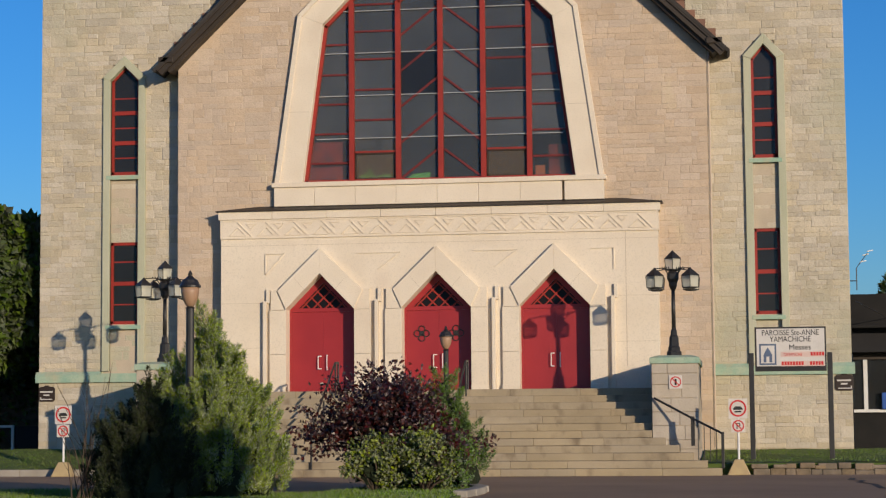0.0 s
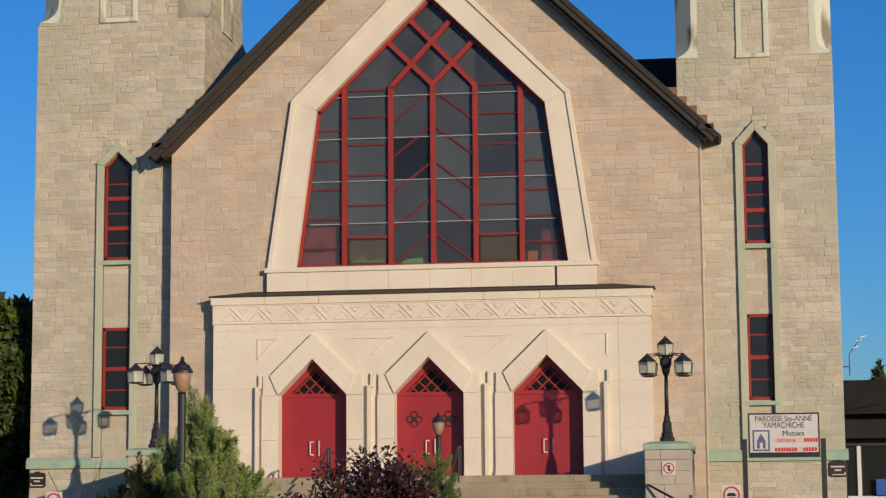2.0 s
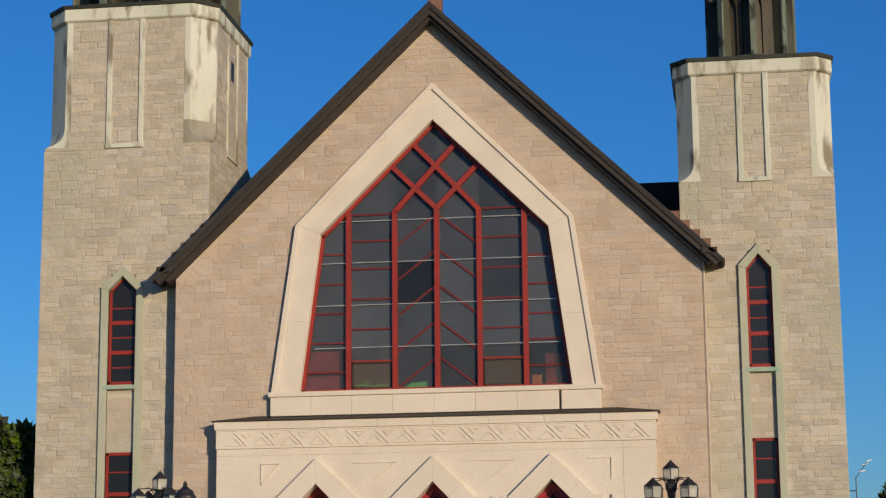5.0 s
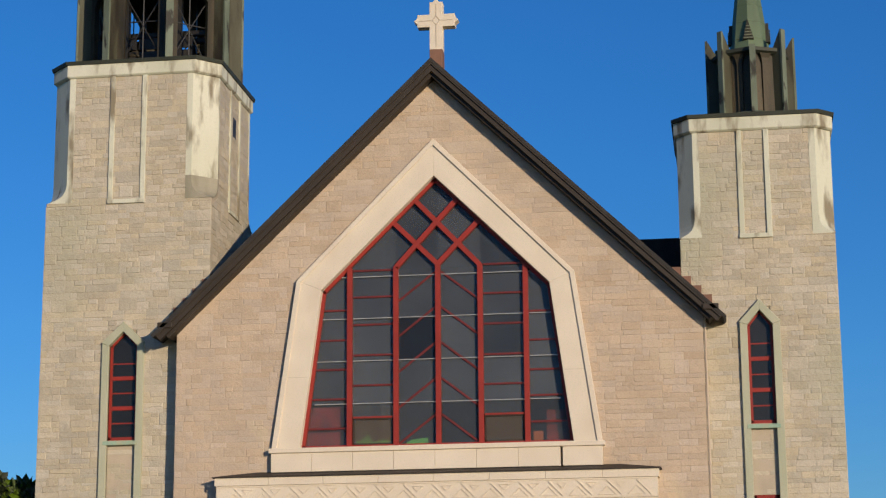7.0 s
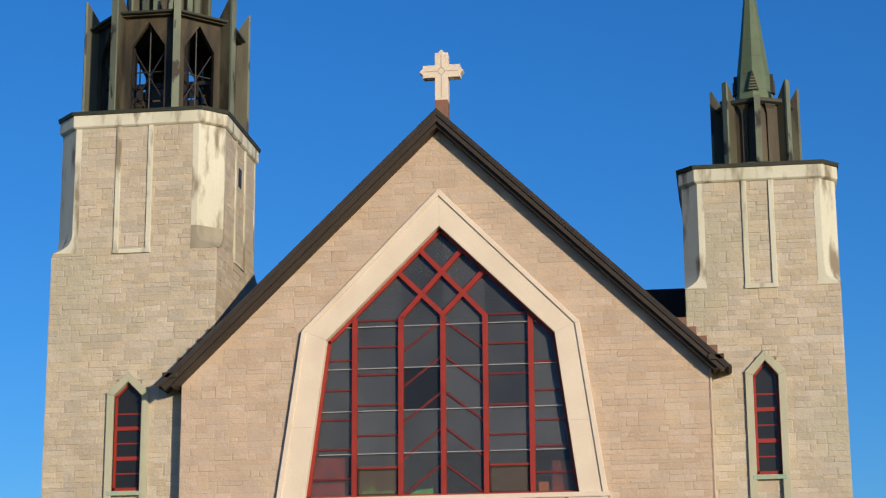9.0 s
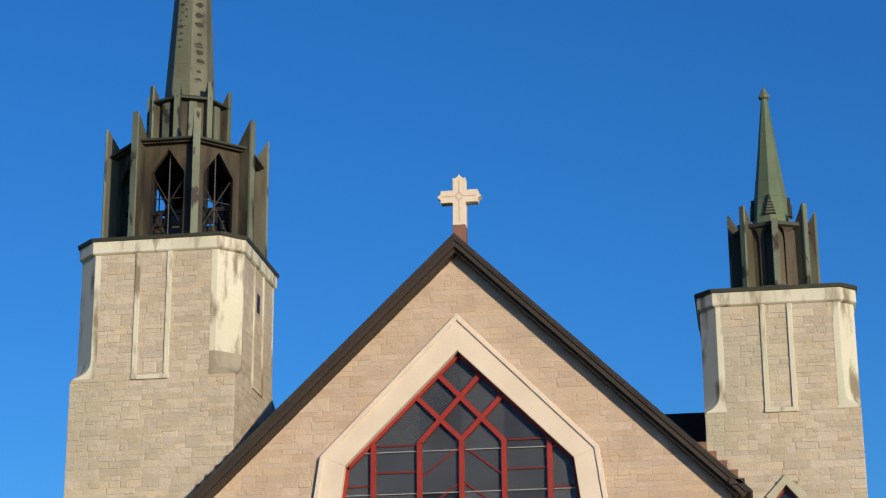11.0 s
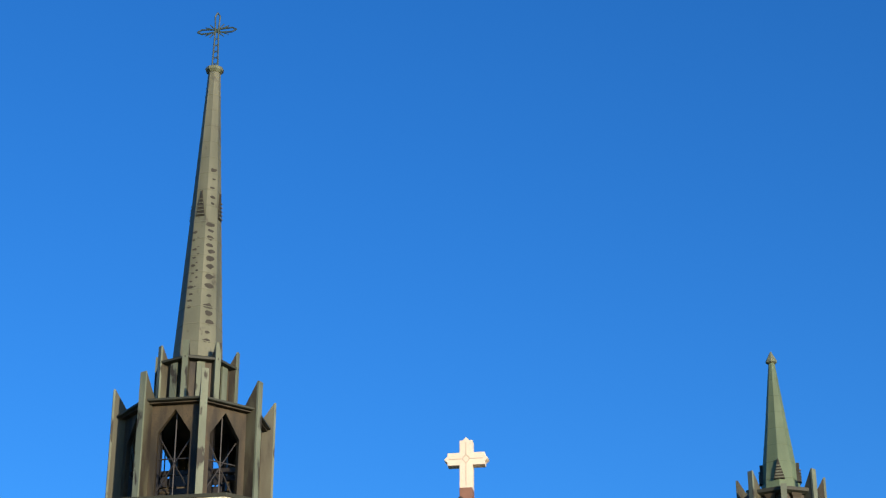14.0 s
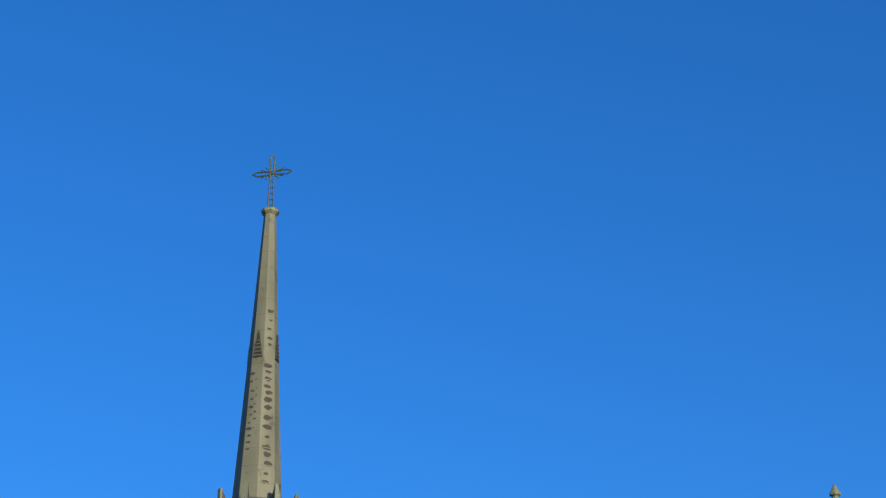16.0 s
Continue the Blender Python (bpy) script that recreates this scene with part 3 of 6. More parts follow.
# wall between the openings, in upright strips and heads
edges = [-5.86] + [e for d in DOORS for e in (d - DW, d + DW)] + [5.86]
for i in range(0, 8, 2):
    bm = B()
    box(bm, edges[i], edges[i + 1], PY, 0.0, 0.0, SPR)
    part("pier", bm, limestone, portal)
bm = B()
poly = [(-5.86, SPR)]
for d in DOORS:
    poly += [(d - DW, SPR), (d, DAP), (d + DW, SPR)]
poly += [(5.86, SPR), (5.86, 4.14), (-5.86, 4.14)]
solid(bm, poly, PY, 0.0)
part("head_wall", bm, limestone, portal)
bm = B()
box(bm, -5.88, 5.88, PY - 0.025, 0.0, 4.14, 4.66)
part("frieze", bm, limestone, portal)
for k in range(8):
    bm = B()
    a, b = -5.93 + 11.86 * k / 8, -5.93 + 11.86 * (k + 1) / 8
    box(bm, a + 0.003, b - 0.003, PY - 0.075, 0.0, 4.66, 4.87)
    part("coping_block", bm, limestone, portal, bevel=0.008)
bm = B()
rings(bm, [[(-5.99, PY - 0.13, 4.872), (5.99, PY - 0.13, 4.872), (5.99, 0.02, 4.872), (-5.99, 0.02, 4.872)],
           [(-5.99, PY - 0.13, 4.90), (5.99, PY - 0.13, 4.90), (5.99, 0.02, 4.90), (-5.99, 0.02, 4.90)],
           [(-4.9, -0.02, 5.06), (4.9, -0.02, 5.06), (4.9, 0.02, 5.06), (-4.9, 0.02, 5.06)]])
part("portal_roof", bm, brown_metal, portal, "dull brown sheet-metal lean-to cover")
# zigzag relief
UNIT = 11.5 / 15
for k in range(15):
    x = -5.75 + UNIT * k
    for nm, pts in (("relief_up", [(x + 0.13, 4.225), (x + 0.59, 4.225), (x + 0.36, 4.45)]),
                    ("relief_down", [(x + 0.59, 4.545), (x + 0.86, 4.545), (x + 0.72, 4.41)])):
        if pts[1][0] > 5.8:
            continue
        bm = B()
        for i in range(3):
            bar(bm, pts[i], pts[(i + 1) % 3], 0.016, PY - 0.047, PY - 0.02)
        part(nm, bm, limestone, portal)
    bm = B()
    bar(bm, (x + 0.36, 4.59), (x + 0.74, 4.21), 0.018, PY - 0.052, PY - 0.02)
    part("relief_stroke", bm, limestone, portal)
for z in (4.165, 4.635):
    bm = B()
    box(bm, -5.88, 5.88, PY - 0.045, PY, z - 0.018, z + 0.018)
    part("frieze_fillet", bm, limestone, portal)

# doorways
def doorway(x):
    for s in (-1, 1):
        # pilaster blocks
        for z0, z1 in ((0.02, 1.02), (1.026, 2.2), (2.206, 2.74)):
            bm = B()
            w = 0.45 if z1 < 2.5 else 0.42
            lo, hi = sorted((x + s * DW, x + s * (DW + w)))
            if z1 > 2.5:
                solid(bm, [(x + s * DW, 2.206), (x + s * (DW + w), 2.206), (x + s * (DW + w), 2.74), (x + s * (DW + 0.22), 2.74 + 0.02), (x + s * (DW - 0.0), 2.45)],
                      PY - 0.10, PY)
            else:
                box(bm, lo, hi, PY - 0.10, PY, z0, z1)
            part("pilaster_block", bm, limestone, portal, bevel=0.006)
        bm = B()                # slanting hood
        solid(bm, [(x, DAP), (x + s * DW, SPR), (x + s * (DW + 0.23), 2.72), (x, 3.84)], PY - 0.15, PY)
        part("hood", bm, limestone, portal, bevel=0.008)
        bm = B()
        box(bm, *sorted((x + s * DW, x + s * (DW + 0.46))), PY - 0.13, PY, 0.0, 0.16)
        part("plinth_block", bm, limestone, portal, bevel=0.006)
        bm = B()
        mid = Vector((x, DAP)).lerp(Vector((x + s * DW, SPR)), 0.45)
        bar(bm, tuple(mid), tuple(mid + Vector((s * 0.27, 0.30))), 0.006, PY - 0.152, PY - 0.1)
        part("joint", bm, mortar, portal)


for d in DOORS:
    doorway(d)
for x in (-4.63, -1.60, 1.53, 4.66):      # slender colonnettes and their short blocks
    bm = B()
    box(bm, x - 0.05, x + 0.05, PY - 0.15, PY, 0.0, 2.45)
    part("colonnette", bm, limestone, portal, bevel=0.012)
    bm = B()
    box(bm, x + 0.03, x + 0.13, PY - 0.09, PY, 2.40, 2.76)
    part("colonnette_block", bm, limestone, portal, bevel=0.008)


def incised(pts):
    for p, q in zip(pts, pts[1:]):
        bm = B()
        bar(bm, p, q, 0.03, PY - 0.03, PY)
        part("relief_line", bm, limestone, portal)


incised([(-4.63, 3.18), (-4.63, 3.73), (-4.12, 3.73), (-4.63, 3.18)])
for c in (-1.56, 1.57):
    incised([(c - 0.58, 3.71), (c + 0.58, 3.71), (c, 3.27)])
incised([(4.12, 3.71), (4.70, 3.71), (4.70, 3.15)])
for x0, x1, z in ((-5.86, -4.7, 1.2), (-5.86, -4.7, 2.4), (4.7, 5.86, 1.25), (4.7, 5.86, 2.45), (-5.86, 5.86, 3.95)):
    bm = B()
    box(bm, x0, x1, PY - 0.0025, PY + 0.01, z, z + 0.008)
    part("joint", bm, mortar, portal)
bm = B()
box(bm, 5.0, 5.015, PY - 0.0025, PY, 0.6, 4.14)
part("joint", bm, mortar, portal)


def red_door(x, ornament):
    door = new("door")
    door.parent = church
    door["label"] = "red painted double door with a latticed pointed transom"
    y = -0.05
    for s in (-1, 1):
        bm = B()
        box(bm, *sorted((x + s * 0.0015, x + s * (DW - 0.04))), y, y + 0.06, 0.02, SPR - 0.04)
        part("leaf", bm, red_paint, door)
        bm = B()
        box(bm, *sorted((x + s * (DW - 0.05), x + s * DW)), y - 0.04, y + 0.05, 0.0, SPR)
        part("jamb", bm, red_paint, door)
        bm = B()
        h = x + s * 0.12 - 0.02
        z0, z1 = (0.62, 1.0) if s > 0 else (0.64, 0.98)
        rod(bm, (h, y - 0.08, z0), (h, y - 0.08, z1), 0.013)
        rod(bm, (h, y - 0.08, z0), (h + (0.08 if s < 0 else 0), y, z0), 0.014)
        rod(bm, (h, y - 0.08, z1), (h + (0.08 if s < 0 else 0), y, z1), 0.014)
        part("handle", bm, white_metal, door, "pale metal pull handle")
        bm = B()
        bar(bm, (x + s * (DW - 0.07), SPR + 0.0), (x, DAP - 0.075), 0.19, y - 0.03 - 0.002 * s, y + 0.05)
        part("transom_frame", bm, red_paint, door)
        if ornament:
            cx, cz = x + s * 0.46, 1.55
            for dx, dz in ((0, 0.12), (0.12, 0), (0, -0.12), (-0.12, 0)):
                bm = B()
                n = 14
                for i in range(n):
                    p, q = ((cx + dx + 0.085 * math.cos(2 * math.pi * j / n), y - 0.02, cz + dz + 0.085 * math.sin(2 * math.pi * j / n)) for j in (i, i + 1))
                    rod(bm, p, q, 0.014, n=5)
                part("ornament_ring", bm, dark_metal, door, "black wrought-iron quatrefoil ring")
            bm = B()
            bar(bm, (cx - 0.07, cz), (cx + 0.07, cz), 0.14, y - 0.02, y)
            part("ornament_boss", bm, dark_metal, door)
    bm = B()
    box(bm, x - DW, x + DW, y - 0.035, y + 0.05, SPR - 0.05, SPR + 0.05)
    part("transom_rail", bm, red_paint, door)
    bm = B()
    solid(bm, [(x - DW, SPR), (x + DW, SPR), (x, DAP)], y + 0.02, y + 0.03)
    part("transom_pane", bm, transom_glass, door, "dark glass")
    for k in range(-2, 3):      # lattice of crossing bars
        for s in (-1, 1):
            x0 = x + 0.33 * k
            p, q = Vector((x0, SPR)), Vector((x0 + s * 1.2, SPR + 1.2))
            # stop at the opening's edge
            best = 1.0
            for e in (-1, 1):
                # edge: z = DAP - (DAP-SPR)/DW * e*(X - x)
                g = (DAP - SPR) / DW
                den = 1.2 + g * e * s * 1.2
                if abs(den) > 1e-6:
                    tt = (DAP - SPR - g * e * (x0 - x)) / den
                    if 0 < tt < best:
                        best = tt
            q = p.lerp(q, best)
            if (q - p).length > 0.12:
                bm = B()
                bar(bm, tuple(p), tuple(q), 0.036, y - 0.012 - 0.003 * s, y + 0.02)
                part("lattice_bar", bm, window_red, door)


for d in DOORS:
    red_door(d, d == 0.0)

# -- towers
def tower(cx, half, y0, top, cham_z, cham, panel, slit, inner_side):
    """A square stone tower whose upper corners are cut; panel and slit: x0, x1 of the sunk panel and of the windows' strips."""
    cy = y0 + half
    wall = None

    def plan(h, c, z):
        return [(cx - h + c, cy - h, z), (cx + h - c, cy - h, z), (cx + h, cy - h + c, z), (cx + h, cy + h - c, z),
                (cx + h - c, cy + h, z), (cx - h + c, cy + h, z), (cx - h, cy + h - c, z), (cx - h, cy - h + c, z)]
    bm = B()
    h = half - 0.007
    rings(bm, [plan(h, 0.02, 9.6), plan(h, 0.02, cham_z), plan(h, cham * 0.5, cham_z + 0.10), plan(h, cham * 0.80, cham_z + 0.22),
               plan(h, cham * 0.94, cham_z + 0.36), plan(h, cham, cham_z + 0.52), plan(h, cham, top - 0.4)])
    sx0, sx1 = slit
    wx0, wx1 = sx0 + 0.20, sx1 - 0.20
    f0, f1 = cy - h, cy - h + 0.35
    wall = part("tower_wall", bm, mortar, church, "coursed beige stone tower with greenish weathering")
    pieces = [(cx - h, wx0, f0, f1, -1.6, 9.6), (wx1, cx + h, f0, f1, -1.6, 9.6),          # front wall round the windows
              (cx - h, cx - h + 0.35, f1, cy + h, -1.6, 9.6), (cx + h - 0.35, cx + h, f1, cy + h, -1.6, 9.6),
              (cx - h + 0.35, cx + h - 0.35, cy + h - 0.35, cy + h, -1.6, 9.6)]
    pieces += [(wx0, wx1, f0 + 0.04, f1, z0, z1) for z0, z1 in ((-1.6, 1.95), (4.22, 6.10), (9.18, 9.6))]
    for dims in pieces:
        bm = B()
        box(bm, *dims)
        part("wall_panel", bm, mortar, wall)
    for e in (wx0, wx1):
        bm = B()
        solid(bm, [(e, 8.76), ((wx0 + wx1) / 2, 9.18), (e, 9.18)], f0 + 0.04, f1)
        part("wall_panel", bm, mortar, wall)
    # smooth cut corners
    for sx, sy in ((-1, -1), (1, -1), (1, 1)):
        bm = B()
        loops = []
        for z, f in ((cham_z + 0.0, 0.04), (cham_z + 0.10, 0.50), (cham_z + 0.22, 0.80), (cham_z + 0.36, 0.94), (cham_z + 0.52, 1.0), (top - 0.4, 1.0)):
            c = cham * f
            e = 0.17 if sy < 0 else 0.0
            p = [(cx + sx * (half - cham - 0.17), cy + sy * (half + 0.012), z), (cx + sx * (half - c), cy + sy * (half + 0.012), z),
                 (cx + sx * (half + 0.012), cy + sy * (half - c), z), (cx + sx * (half + 0.012), cy + sy * (half - c - 0.10), z),
                 (cx + sx * (half - 0.1), cy + sy * (half - c - 0.10), z), (cx + sx * (half - cham - 0.17), cy + sy * (half - 0.1), z)]
            loops.append(p)
        if sx > 0 and sy < 0 and cx < 0:       # its lower end is grey with dirt
            split = [(a[0], a[1], cham_z + 0.68) for a in loops[-1]]
            rings(bm, loops[:-1] + [split])
            part("corner_foot", bm, weathered, wall, "grey weathered foot of the cut corner")
            bm = B()
            rings(bm, [split, loops[-1]])
        else:
            rings(bm, loops)
        part("cut_corner", bm, cast_stone, wall, "smooth cream corner with dark water stains")
    # cornice
    bm = B()
    rings(bm, [plan(half + 0.03, cham, top - 0.43), plan(half + 0.09, cham + 0.02, top - 0.38), plan(half + 0.09, cham + 0.02, top - 0.04)])
    part("cornice", bm, cast_stone, wall, "pale greenish cornice band", bevel=0.015)
    bm = B()
    rings(bm, [plan(half + 0.13, cham + 0.03, top - 0.04), plan(half + 0.15, cham + 0.03, top + 0.06), plan(half - 0.2, cham, top + 0.10)])
    part("roof_edge", bm, edge_metal, wall, "dark metal roof edge")
    bm = B()
    rings(bm, [plan(half + 0.05, cham, top + 0.08), plan(half * 0.55, cham * 0.5, top + 0.34)])
    part("tower_cap", bm, verdigris, wall)
    # sunk panel with raised border
    px0, px1, pz0 = panel
    pz1 = top - 0.42
    for a, b, z0, z1 in ((px0, px0 + 0.14, pz0, pz1), (px1 - 0.14, px1, pz0, pz1)):
        bm = B()
        box(bm, a, b, y0 - 0.055, y0 + 0.03, z0, z1)
        part("panel_border", bm, cast_stone, wall, bevel=0.01)
    bm = B()
    box(bm, px0 - 0.01, px1 + 0.01, y0 - 0.065, y0 + 0.03, pz0 - 0.10, pz0 + 0.02)
    part("panel_sill", bm, cast_stone, wall, bevel=0.01)
    # window strips, hood, windows
    mid = (sx0 + sx1) / 2
    for s, a, b in ((-1, sx0, wx0), (1, wx1, sx1)):
        bm = B()
        solid(bm, [(a, 0.66), (b, 0.66), (b, 8.80 if s < 0 else 8.86), (a, 8.86 if s < 0 else 8.80)], y0 - 0.09, y0 + 0.25)
        part("window_strip", bm, green_stone, wall, "greenish weathered stone strip", bevel=0.01)
        bm = B()
        o = sx0 - 0.02 if s < 0 else sx1 + 0.02
        i = wx0 if s < 0 else wx1
        solid(bm, [(o, 8.82), (mid, 9.42), (mid, 9.14), (i, 8.74)], y0 - 0.11, y0 + 0.25)
        part("hood", bm, green_stone, wall, bevel=0.01)
    for z in (6.05, 1.90):
        bm = B()
        box(bm, sx0 + 0.10, sx1 - 0.10, y0 - 0.10, y0 + 0.2, z - 0.09, z + 0.02)
        part("window_sill", bm, copper, wall, "green copper-covered sill", bevel=0.008)

    def sash(z0, z1, pointed, bars, thick):
        w = new("slit_window")
        w.parent = church
        w["label"] = "narrow red-framed window with dark panes"
        gy = y0 + 0.13
        outline = [(wx0, z0), (wx1, z0), (wx1, z1), (mid, z1 + 0.42), (wx0, z1)] if pointed else [(wx0, z0), (wx1, z0), (wx1, z1), (wx0, z1)]
        for p, q in zip(outline, outline[1:] + outline[:1]):
            bm = B()
            bar(bm, p, q, 0.14, gy - 0.05, gy + 0.03)
            part("frame_bar", bm, window_red, w)
        bm = B()
        solid(bm, outline, gy, gy + 0.01)
        part("pane", bm, dark_glass, w, "dark glass")
        for z in bars:
            bm = B()
            box(bm, wx0 + 0.05, wx1 - 0.05, gy - 0.02, gy + 0.005, z - 0.018, z + 0.018)
            part("glazing_bar", bm, window_red, w)
        for z in thick:
            bm = B()
            box(bm, wx0 + 0.05, wx1 - 0.05, gy - 0.04, gy + 0.005, z - 0.055, z + 0.055)
            part("cross_rail", bm, window_red, w)

    sash(6.12, 8.76, True, (6.58, 7.42, 8.25), (7.0, 7.84))
    sash(1.97, 4.21, False, (2.5, 3.68), (3.08,))
    # water table
    for a, b in ((cx - half - 0.07, sx0 - 0.02), (sx1 + 0.02, cx + half + 0.07)):
        bm = B()
        yy = y0 - 0.10
        rings(bm, [[(a, yy, 0.36), (b, yy, 0.36), (b, y0 + 0.1, 0.36), (a, y0 + 0.1, 0.36)],
                   [(a, yy, 0.56), (b, yy, 0.56), (b, y0 + 0.1, 0.56), (a, y0 + 0.1, 0.56)],
                   [(a, y0 - 0.01, 0.66), (b, y0 - 0.01, 0.66), (b, y0 + 0.1, 0.66), (a, y0 + 0.1, 0.66)]])
        part("water_table", bm, copper, wall, "green copper water table")
    bm = B()
    box(bm, sx0 - 0.02, sx1 + 0.02, y0 - 0.10, y0 + 0.1, 0.36, 0.60)
    part("water_table", bm, copper, wall)
    return wall


LX, LH = -8.86, 2.43
RX, RH = 8.72, 2.07
TY = 0.5
left_wall = tower(LX, LH, TY, 17.05, 12.92, 0.60, (-9.46, -8.38, 12.95), (-9.47, -8.26), 1)
right_wall = tower(RX, RH, TY, 14.55, 11.18, 0.42, (8.26, 9.13, 11.22), (8.15, 9.22), 0)


def fin(cx, cy, ang, r0, r1, z0, z1, tip, w, parent, mat):
    """An upright radial fin whose top runs up to a point at its outer edge."""
    bm = B()
    d = Vector((math.sin(ang), -math.cos(ang), 0))
    s = Vector((d.y, -d.x, 0)) * w / 2
    c = Vector((cx, cy, 0))
    prof = [(r0, z0), (r1, z0), (r1, tip - 0.02), (r1 - 0.04, tip), (r0, z1)]
    a = [bm.verts.new(c + d * r + s + Vector((0, 0, z))) for r, z in prof]
    b = [bm.verts.new(c + d * r - s + Vector((0, 0, z))) for r, z in prof]
    bm.faces.new(a)
    bm.faces.new(b[::-1])
    for i in range(len(prof)):
        j = (i + 1) % len(prof)
        bm.faces.new((a[i], a[j], b[j], b[i]))
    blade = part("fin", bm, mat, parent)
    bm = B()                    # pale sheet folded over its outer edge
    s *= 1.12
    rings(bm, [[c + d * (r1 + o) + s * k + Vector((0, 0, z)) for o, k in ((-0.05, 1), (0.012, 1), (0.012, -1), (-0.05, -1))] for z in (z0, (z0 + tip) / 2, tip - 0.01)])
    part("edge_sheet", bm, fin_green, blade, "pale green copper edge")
    return blade


def lucarne(cx, cy, ang, r, z, h, w, parent):
    """A small louvred dormer on a spire."""
    d = Vector((math.sin(ang), -math.cos(ang), 0))
    s = Vector((-d.y, d.x, 0))
    c = Vector((cx, cy, 0)) + d * r
    bm = B()
    pr = [(-w / 2, z), (w / 2, z), (0, z + h)]
    rings(bm, [[c + s * u - d * 0.25 + Vector((0, 0, v)) for u, v in pr], [c + s * u + d * 0.03 + Vector((0, 0, v)) for u, v in pr]])
    # body coloured dark to stand for the shade between the louvres
    part("lucarne", bm, tarnish_and_shade, parent, "louvred dormer, shade of its gaps put into a dark body")
    for k in range(5):
        v = z + h * (0.06 + 0.14 * k)
        hw = w / 2 * (1 - (v - z) / h) * 0.86
        bm = B()
        rings(bm, [[c + s * u + d * q + Vector((0, 0, zz)) for u, q, zz in ((-hw, 0.03, v), (hw, 0.03, v), (hw, 0.07, v - 0.02), (-hw, 0.07, v - 0.02))],
                   [c + s * u + d * q + Vector((0, 0, zz)) for u, q, zz in ((-hw, 0.03, v + 0.03), (hw, 0.03, v + 0.03), (hw, 0.07, v + 0.01), (-hw, 0.07, v + 0.01))]])
        part("louvre", bm, spire_copper, parent)


EIGHT = [radians(22.5 + 45 * i) for i in range(8)]

SX = -8.765      # axis of belfry and spire
# left belfry and spire
belfry = new("belfry")
belfry.parent = church
belfry["label"] = "open octagonal copper belfry with tall fins"
LY = TY + LH
R = 2.12
Z0, Z1 = 17.12, 20.17
for i in range(8):
    a0, a1 = EIGHT[i], EIGHT[(i + 1) % 8]
    p, q = (Vector((SX + R * math.sin(a), LY - R * math.cos(a), 0)) for a in (a0, a1))
    e = (q - p)
    L = e.length
    e /= L
    nrm = Vector((e.y, -e.x, 0))
    m, hw = L / 2, 0.50

    def put(bm, poly):
        rings(bm, [[p + e * u + Vector((0, 0, z)) for u, z in poly], [p + e * u - nrm * 0.14 + Vector((0, 0, z)) for u, z in poly]])
    bm = B()
    put(bm, [(0, Z0), (m - hw, Z0), (m - hw, 19.25), (m, 20.0), (m, Z1), (0, Z1)])
    put(bm, [(L, Z0), (L, Z1), (m, Z1), (m, 20.0), (m + hw, 19.25), (m + hw, Z0)])
    part("belfry_face", bm, dark_copper, belfry, "dark brown copper face with a pointed opening")
    bm = B()
    for u0, z0, u1, z1 in ((m - hw, 17.5, m + hw, 19.2), (m + hw, 17.5, m - hw, 19.2), (m, 17.2, m, 19.9), (m - hw, 18.5, m + hw, 18.5)):
        rod(bm, p + e * u0 - nrm * 0.2 + Vector((0, 0, z0)), p + e * u1 - nrm * 0.2 + Vector((0, 0, z1)), 0.022, n=5)
    part("brace", bm, dark_metal, belfry)
    fin(SX, LY, a0, 2.0, 2.49, 17.1, 20.38, 21.12, 0.19, belfry, fin_side)
bm = B()
rings(bm, [ngon(SX, LY, Z1 + 0.02, 2.34), ngon(SX, LY, Z1 + 0.04, 2.40), ngon(SX, LY, Z1 + 0.10, 2.40), ngon(SX, LY, 20.52, 1.15)])
part("belfry_roof", bm, edge_metal, belfry, "dark metal roof edge")
bm = B()
rings(bm, [ngon(SX, LY, Z1 - 0.03, 2.3), ngon(SX, LY, Z1 - 0.002, 2.3)])
part("belfry_ceiling", bm, dark_copper, belfry)
for bx, by, br in ((-0.55, -0.5, 0.42), (0.6, 0.1, 0.34), (-0.1, 0.7, 0.38)):
    bm = B()
    prof = ((1.0, 0.0), (0.92, 0.12), (0.68, 0.5), (0.55, 1.0), (0.42, 1.25), (0.1, 1.32))
    rings(bm, [ngon(SX + bx, LY + by, 17.75 + h * br, br * w, 20, 0) for w, h in prof])
    part("bell", bm, dark_copper, belfry, "bronze bell", smooth=True)
bm = B()
for z in (18.42,):
    box(bm, SX - 1.7, SX + 1.7, LY - 0.58, LY - 0.42, z, z + 0.14)
    box(bm, SX - 1.7, SX + 1.7, LY + 0.12, LY + 0.28, z, z + 0.14)
part("bell_beam", bm, dark_metal, belfry)
for ax, ay in ((-0.8, -0.8), (0.8, -0.8), (0.8, 0.8), (-0.8, 0.8)):
    bm = B()
    box(bm, SX + ax - 0.09, SX + ax + 0.09, LY + ay - 0.09, LY + ay + 0.09, 17.1, 20.3)
    part("frame_post", bm, dark_metal, belfry)
for k in range(3):          # boarded bell frame
    for ax in (-0.85, 0.0, 0.85):
        bm = B()
        z = 17.15 + 0.40 * k
        box(bm, SX + ax - 0.40, SX + ax + 0.38, LY - 0.86, LY - 0.82, z, z + 0.34)
        part("frame_board", bm, dark_metal, belfry)
        bm = B()
        box(bm, SX + ax - 0.38, SX + ax + 0.40, LY + 0.82, LY + 0.86, z + 0.04, z + 0.38)
        part("frame_board", bm, dark_metal, belfry)

